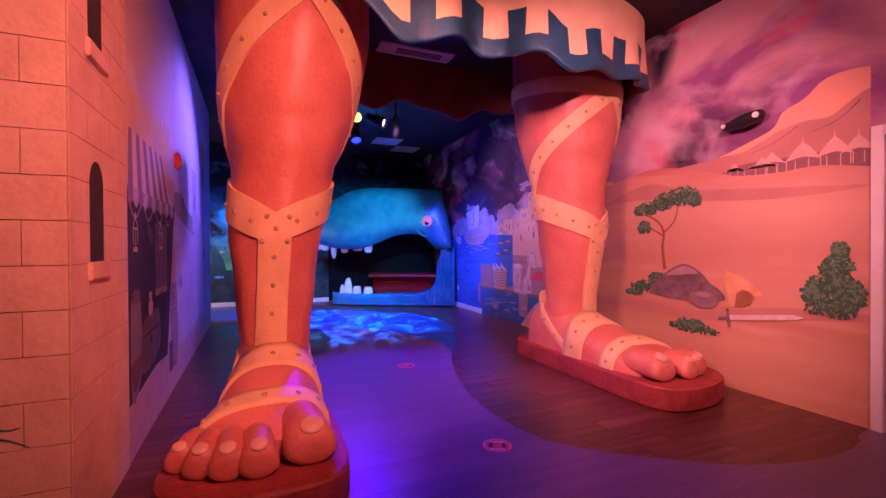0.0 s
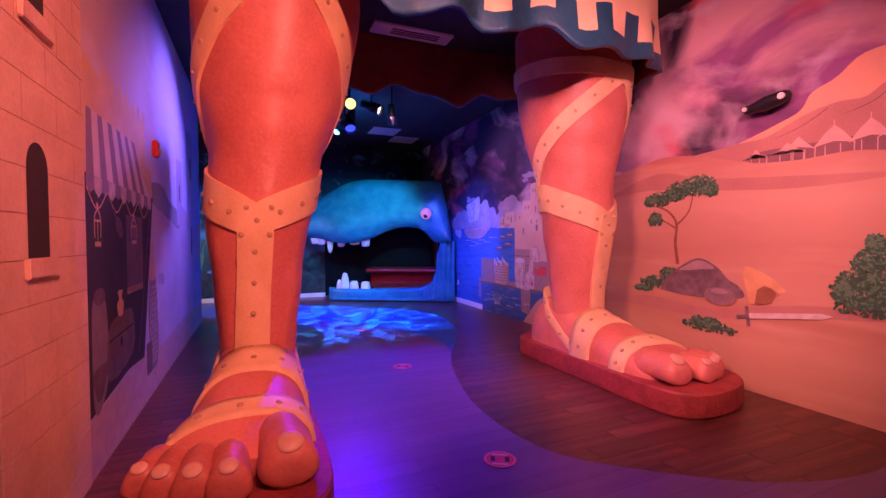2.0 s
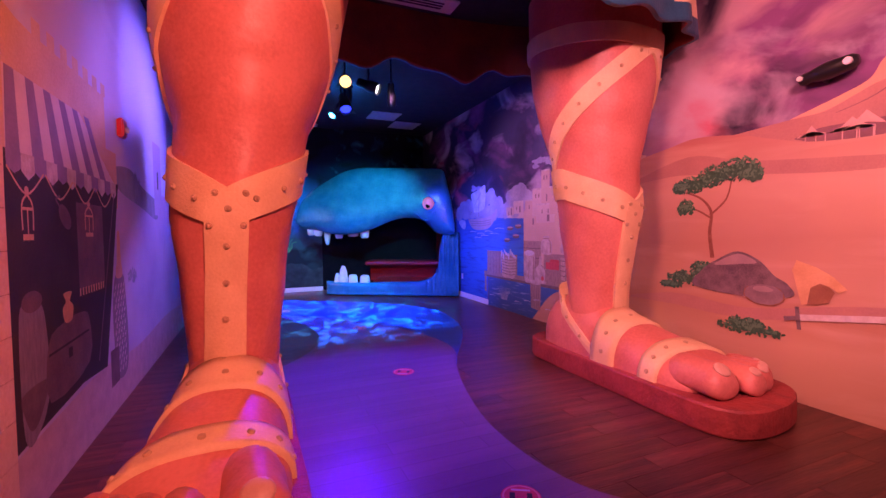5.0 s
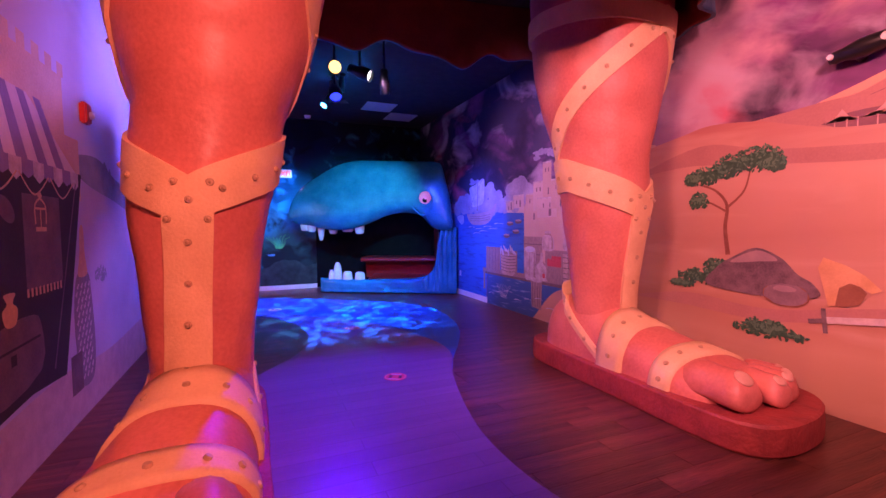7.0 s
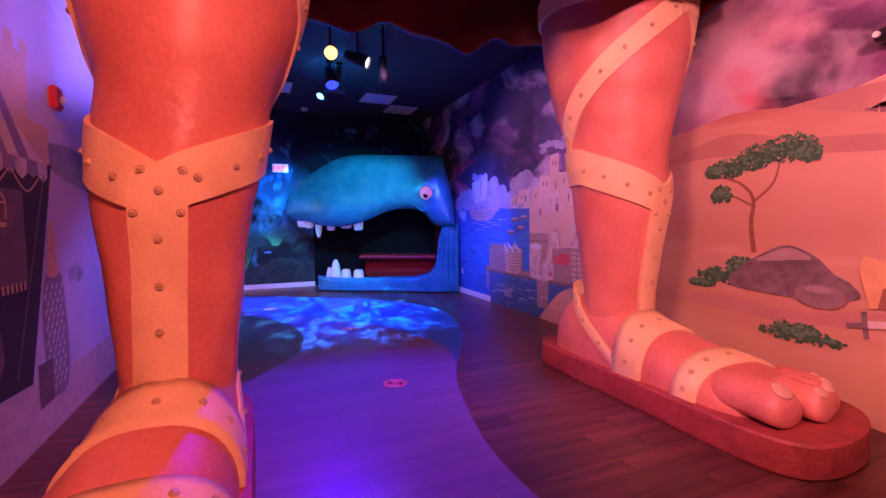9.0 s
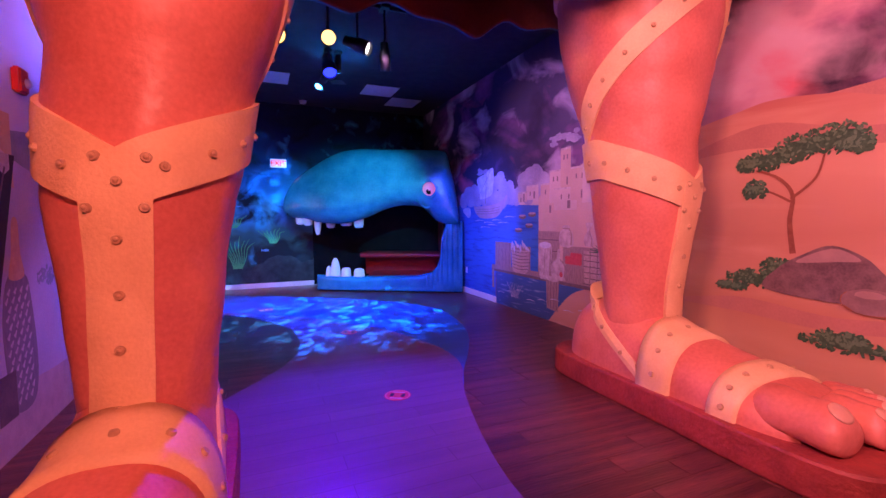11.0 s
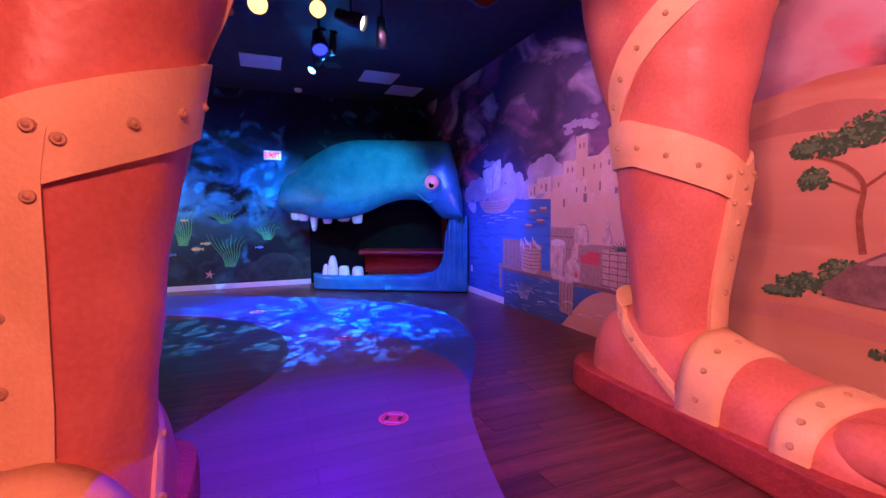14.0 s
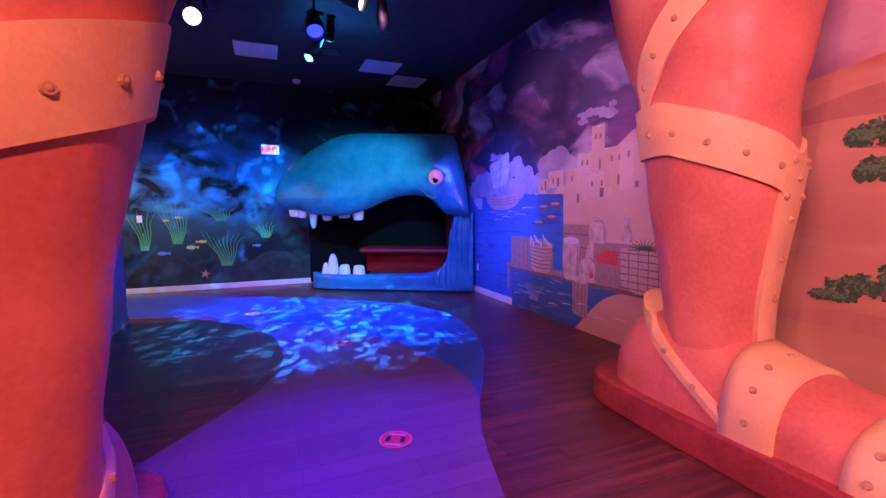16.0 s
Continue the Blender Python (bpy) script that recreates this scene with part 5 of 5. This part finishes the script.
for a, r in ((2.87, 0.026), (3.16, 0.018)):
    bm = bmesh.new()
    cyl(bm, Matrix.Translation((4.845, a, 2.53 - (a - 3.05) * 0.12)) @ Matrix.Rotation(-math.pi / 2, 4, "Y") @ Matrix.Translation((0, 0, -0.03)), r, r, 0.034)
    part("lens", bm, WHITE, fx, "pale round lens")

outlet = tagged(boxed("wall_outlet", (4.992, 4.9985, 9.36, 9.43, 0.38, 0.49), WHITE, bevel=0.002), "small white wall outlet on the sea mural", "outlet")
tagged(boxed("light_switch", (-0.4, -0.32, FAR_Y - 0.012, FAR_Y - 0.006, 1.24, 1.36), WHITE, bevel=0.002), "small white light switch on the reef wall", "switch")


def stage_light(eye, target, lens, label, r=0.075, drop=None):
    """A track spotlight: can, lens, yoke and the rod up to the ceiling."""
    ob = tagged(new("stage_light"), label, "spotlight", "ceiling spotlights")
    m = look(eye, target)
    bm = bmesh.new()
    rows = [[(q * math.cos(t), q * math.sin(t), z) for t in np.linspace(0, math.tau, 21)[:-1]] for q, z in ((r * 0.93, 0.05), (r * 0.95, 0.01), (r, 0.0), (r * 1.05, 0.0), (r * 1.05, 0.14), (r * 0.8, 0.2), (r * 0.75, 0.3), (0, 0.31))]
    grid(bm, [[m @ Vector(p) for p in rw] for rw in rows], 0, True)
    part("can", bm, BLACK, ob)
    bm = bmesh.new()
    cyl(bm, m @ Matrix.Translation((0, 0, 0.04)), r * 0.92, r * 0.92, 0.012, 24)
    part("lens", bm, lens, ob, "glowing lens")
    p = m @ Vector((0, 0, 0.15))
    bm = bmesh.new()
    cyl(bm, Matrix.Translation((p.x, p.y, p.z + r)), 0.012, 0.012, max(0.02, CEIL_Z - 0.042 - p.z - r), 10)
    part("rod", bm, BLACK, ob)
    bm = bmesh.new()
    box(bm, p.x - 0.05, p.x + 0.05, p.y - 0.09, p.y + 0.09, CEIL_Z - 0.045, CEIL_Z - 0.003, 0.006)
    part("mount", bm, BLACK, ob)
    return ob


stage_light((1.6, 6.55, 3.17), (1.5, 2.4, 1.6), LENS_WARM, "black ceiling spotlight glowing warm orange", 0.085)
stage_light((2.1, 6.62, 3.24), (1.7, 2.4, 1.6), LENS_WARM, "black ceiling spotlight glowing warm orange", 0.075)
stage_light((2.14, 6.84, 2.95), (2.1, 4.4, 0.0), LENS_BLUE, "black ceiling spotlight glowing deep blue", 0.075)
stage_light((2.556, 6.78, 3.243), (4.6, 5.4, 2.2), LENS_WHITE, "black ceiling spotlight glowing white", 0.075)
stage_light((2.79, 6.98, 3.1), (3.0, 7.5, 1.6), LENS_CYAN, "black ceiling spotlight glowing cyan", 0.06)
stage_light((1.14, 7.3, 3.12), (1.8, 3.0, 1.2), LENS_WHITE, "black ceiling spotlight glowing white", 0.075)
stage_light((1.26, 7.4, 3.25), (1.4, 8.5, 1.2), LENS_CYAN, "black ceiling spotlight glowing cyan", 0.05)
tr = tagged(boxed("lighting_track", (0.7, 3.4, 6.9, 6.94, CEIL_Z - 0.04, CEIL_Z - 0.004), BLACK, bevel=0.004), "black lighting track on the ceiling", "lighting track")


# water projectors: a lamp behind a plate of uneven blades with wavy gaps between them
def gobo(eye, target, half, nx, ny, label):
    rg = random.Random(11)
    m = look(eye, target) @ Matrix.Translation((0, 0, -0.12))
    P = {}
    for i in range(nx + 1):
        for j in range(ny + 1):
            x, y = half * (2 * i / nx - 1), half * (2 * j / ny - 1)
            P[i, j] = (x + half / nx * (rg.uniform(-0.5, 0.5) + 1.2 * math.sin(j * 0.9 + i * 0.31)), y + half / ny * (rg.uniform(-0.5, 0.5) + 1.1 * math.sin(i * 0.8 + j * 0.23)))
    bm = bmesh.new()
    for i in range(nx):
        for j in range(ny):
            q = [P[i, j], P[i + 1, j], P[i + 1, j + 1], P[i, j + 1]]
            c = (sum(p[0] for p in q) / 4, sum(p[1] for p in q) / 4)
            ridge = 1 - abs(noise.noise((i * 0.24, j * 0.5, 0.5)) + 0.5 * noise.noise((i * 0.5, j * 0.9, 4.5)))
            patch = 0.45 + 1.3 * noise.noise((i * 0.16, j * 0.22, 8.5))
            k = 1.0 - min(0.8, 4.5 * max(0, ridge - 0.86) * max(0.05, patch) + 0.012)
            bm.faces.new([bm.verts.new(m @ Vector((c[0] + (p[0] - c[0]) * k, c[1] + (p[1] - c[1]) * k, 0))) for p in q])
    ob = stage_light((m @ Vector((0, 0, 0.14)))[:], target, BLACK, label, 0.05)
    part("gobo_plate", bm, BLACK, ob, "thin black slotted plate added to shape the water light")


# neither projector is seen; both are added to cast the ripples of light
gobo(*WATER["water_projector"][:2], 0.105, 72, 96, "assumed black ceiling projector for the rippling blue water light")
gobo(*WATER["reef_projector"][:2], 0.075, 40, 44, "assumed black ceiling projector for the blue water light on the reef")
# cans added out of view for the unseen red and pink spots
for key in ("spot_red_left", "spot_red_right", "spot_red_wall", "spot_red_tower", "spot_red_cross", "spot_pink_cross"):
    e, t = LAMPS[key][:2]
    stage_light((look(e, t) @ Vector((0, 0, 0.03)))[:], t, LENS_WARM if "red" in key else LENS_BLUE, "assumed black ceiling spotlight with glowing lens, out of view")

# ---------------------------------------------------------------- painted tower stones
def stone(u0, u1, z0, z1, face, parent):
    """A shallow stone on the side wall (face 0) or the return wall (face 1)."""
    g, d = 0.0022, 0.008
    bm = bmesh.new()
    if face == 0:
        box(bm, 0.001, d, u0 + g, u1 - g, z0 + g, z1 - g)
    else:
        box(bm, u0 + g, u1 - g, 2.82 - d, 2.819, z0 + g, z1 - g)
    return part("stone", bm, STONE, parent)


tower_back = part("stone_joints", box(bmesh.new(), -0.001, 0.003, 2.821, 3.74, 0.0, 3.79), MORTAR, wall_left, "dark painted joints of the tower")
rb = random.Random(3)
H = 0.196
SLITS = ((3.05, 3.26, 1.33, 1.82), (3.05, 3.26, 2.42, 2.9))
for k in range(20):
    z0, z1 = max(0.0, k * H - 0.048), min((k + 1) * H - 0.048, 3.79)
    cut = 2.81 + (0.42 if k % 2 else 0.2) + rb.uniform(-0.05, 0.05)
    ys = [2.81, cut, cut + 0.38 + rb.uniform(-0.06, 0.06), 3.74]
    for a, b in zip(ys, ys[1:]):
        stone(a, b, z0, z1, 0, wall_left)
    xs = [0.0, -0.16 if k % 2 else -0.33]
    while xs[-1] > -1.6:
        xs.append(xs[-1] - 0.36 - rb.uniform(0, 0.06))
    for a, b in zip(xs, xs[1:]):
        stone(b, a, z0, z1, 1, wall_tower)
TF = Mural(wall_tower, lambda a, z, d: (a, 2.811 - d, z))
TF.paint("painted_twig", [stroke([(-0.3, 0.66), (-0.22, 0.63), (-0.17, 0.635)], 0.014, 0.004), stroke([(-0.3, 0.6), (-0.22, 0.59), (-0.14, 0.545)], 0.016, 0.004), stroke([(-0.3, 0.62), (-0.24, 0.68)], 0.012, 0.004)], LEAF)
TW = Mural(wall_left, lambda a, z, d: (0.009 + d, a, z))
for y0, y1, z0, z1 in SLITS:
    arch = [(y0, z0), (y1, z0)] + [((y0 + y1) / 2 + (y1 - y0) / 2 * math.cos(t), z1 - 0.1 + 0.12 * math.sin(t)) for t in np.linspace(0, math.pi, 12)]
    TW.paint("tower_slit", [arch], STALL, "black painted arrow-slit window", True)
    part("slit_sill", box(bmesh.new(), 0.006, 0.03, y0 - 0.04, y1 + 0.06, z0 - 0.09, z0, 0.006), STONE, wall_left, "painted stone window sill")

# ---------------------------------------------------------------- floor planks, along x
PW = 0.155
rp = random.Random(9)
meshes = {}


def plank_mesh(ln):
    if ln not in meshes:
        bm = bmesh.new()
        box(bm, 0, ln - 0.003, 0.0008, PW - 0.0008, -0.008, 0.0)
        me = bpy.data.meshes.new("plank")
        bm.to_mesh(me)
        bm.free()
        me.materials.append(WOOD)
        meshes[ln] = me
    return meshes[ln]


verts, faces, count = [], [], 0
y = 2.0
while y < 12.0:
    x = -2.2 - rp.choice((0, 0.3, 0.6, 0.9))
    while x < 5.0:
        ln = rp.choice((0.9, 1.2, 1.2, 1.2))
        if x + ln > -0.7 or y > 9.2:
            if count < 290 and y < 9.5 and x + ln > 0:
                pl = new("plank", plank_mesh(ln))
                pl.parent, pl.location = floor, (x, y, 0)
                count += 1
            else:
                b = len(verts)
                verts += [(x + u, y + v, w) for w in (-0.008, 0.0) for u, v in ((0, 0.0015), (ln - 0.003, 0.0015), (ln - 0.003, PW - 0.0015), (0, PW - 0.0015))]
                faces += [(b + 4, b + 5, b + 6, b + 7), (b, b + 1, b + 5, b + 4), (b + 1, b + 2, b + 6, b + 5), (b + 2, b + 3, b + 7, b + 6), (b + 3, b, b + 4, b + 7)]
        x += ln
    y += PW
me = bpy.data.meshes.new("plank_field")
me.from_pydata(verts, [], faces)
me.materials.append(WOOD)
field = tagged(new("plank_field", me), kind="stuff")
field.parent = floor
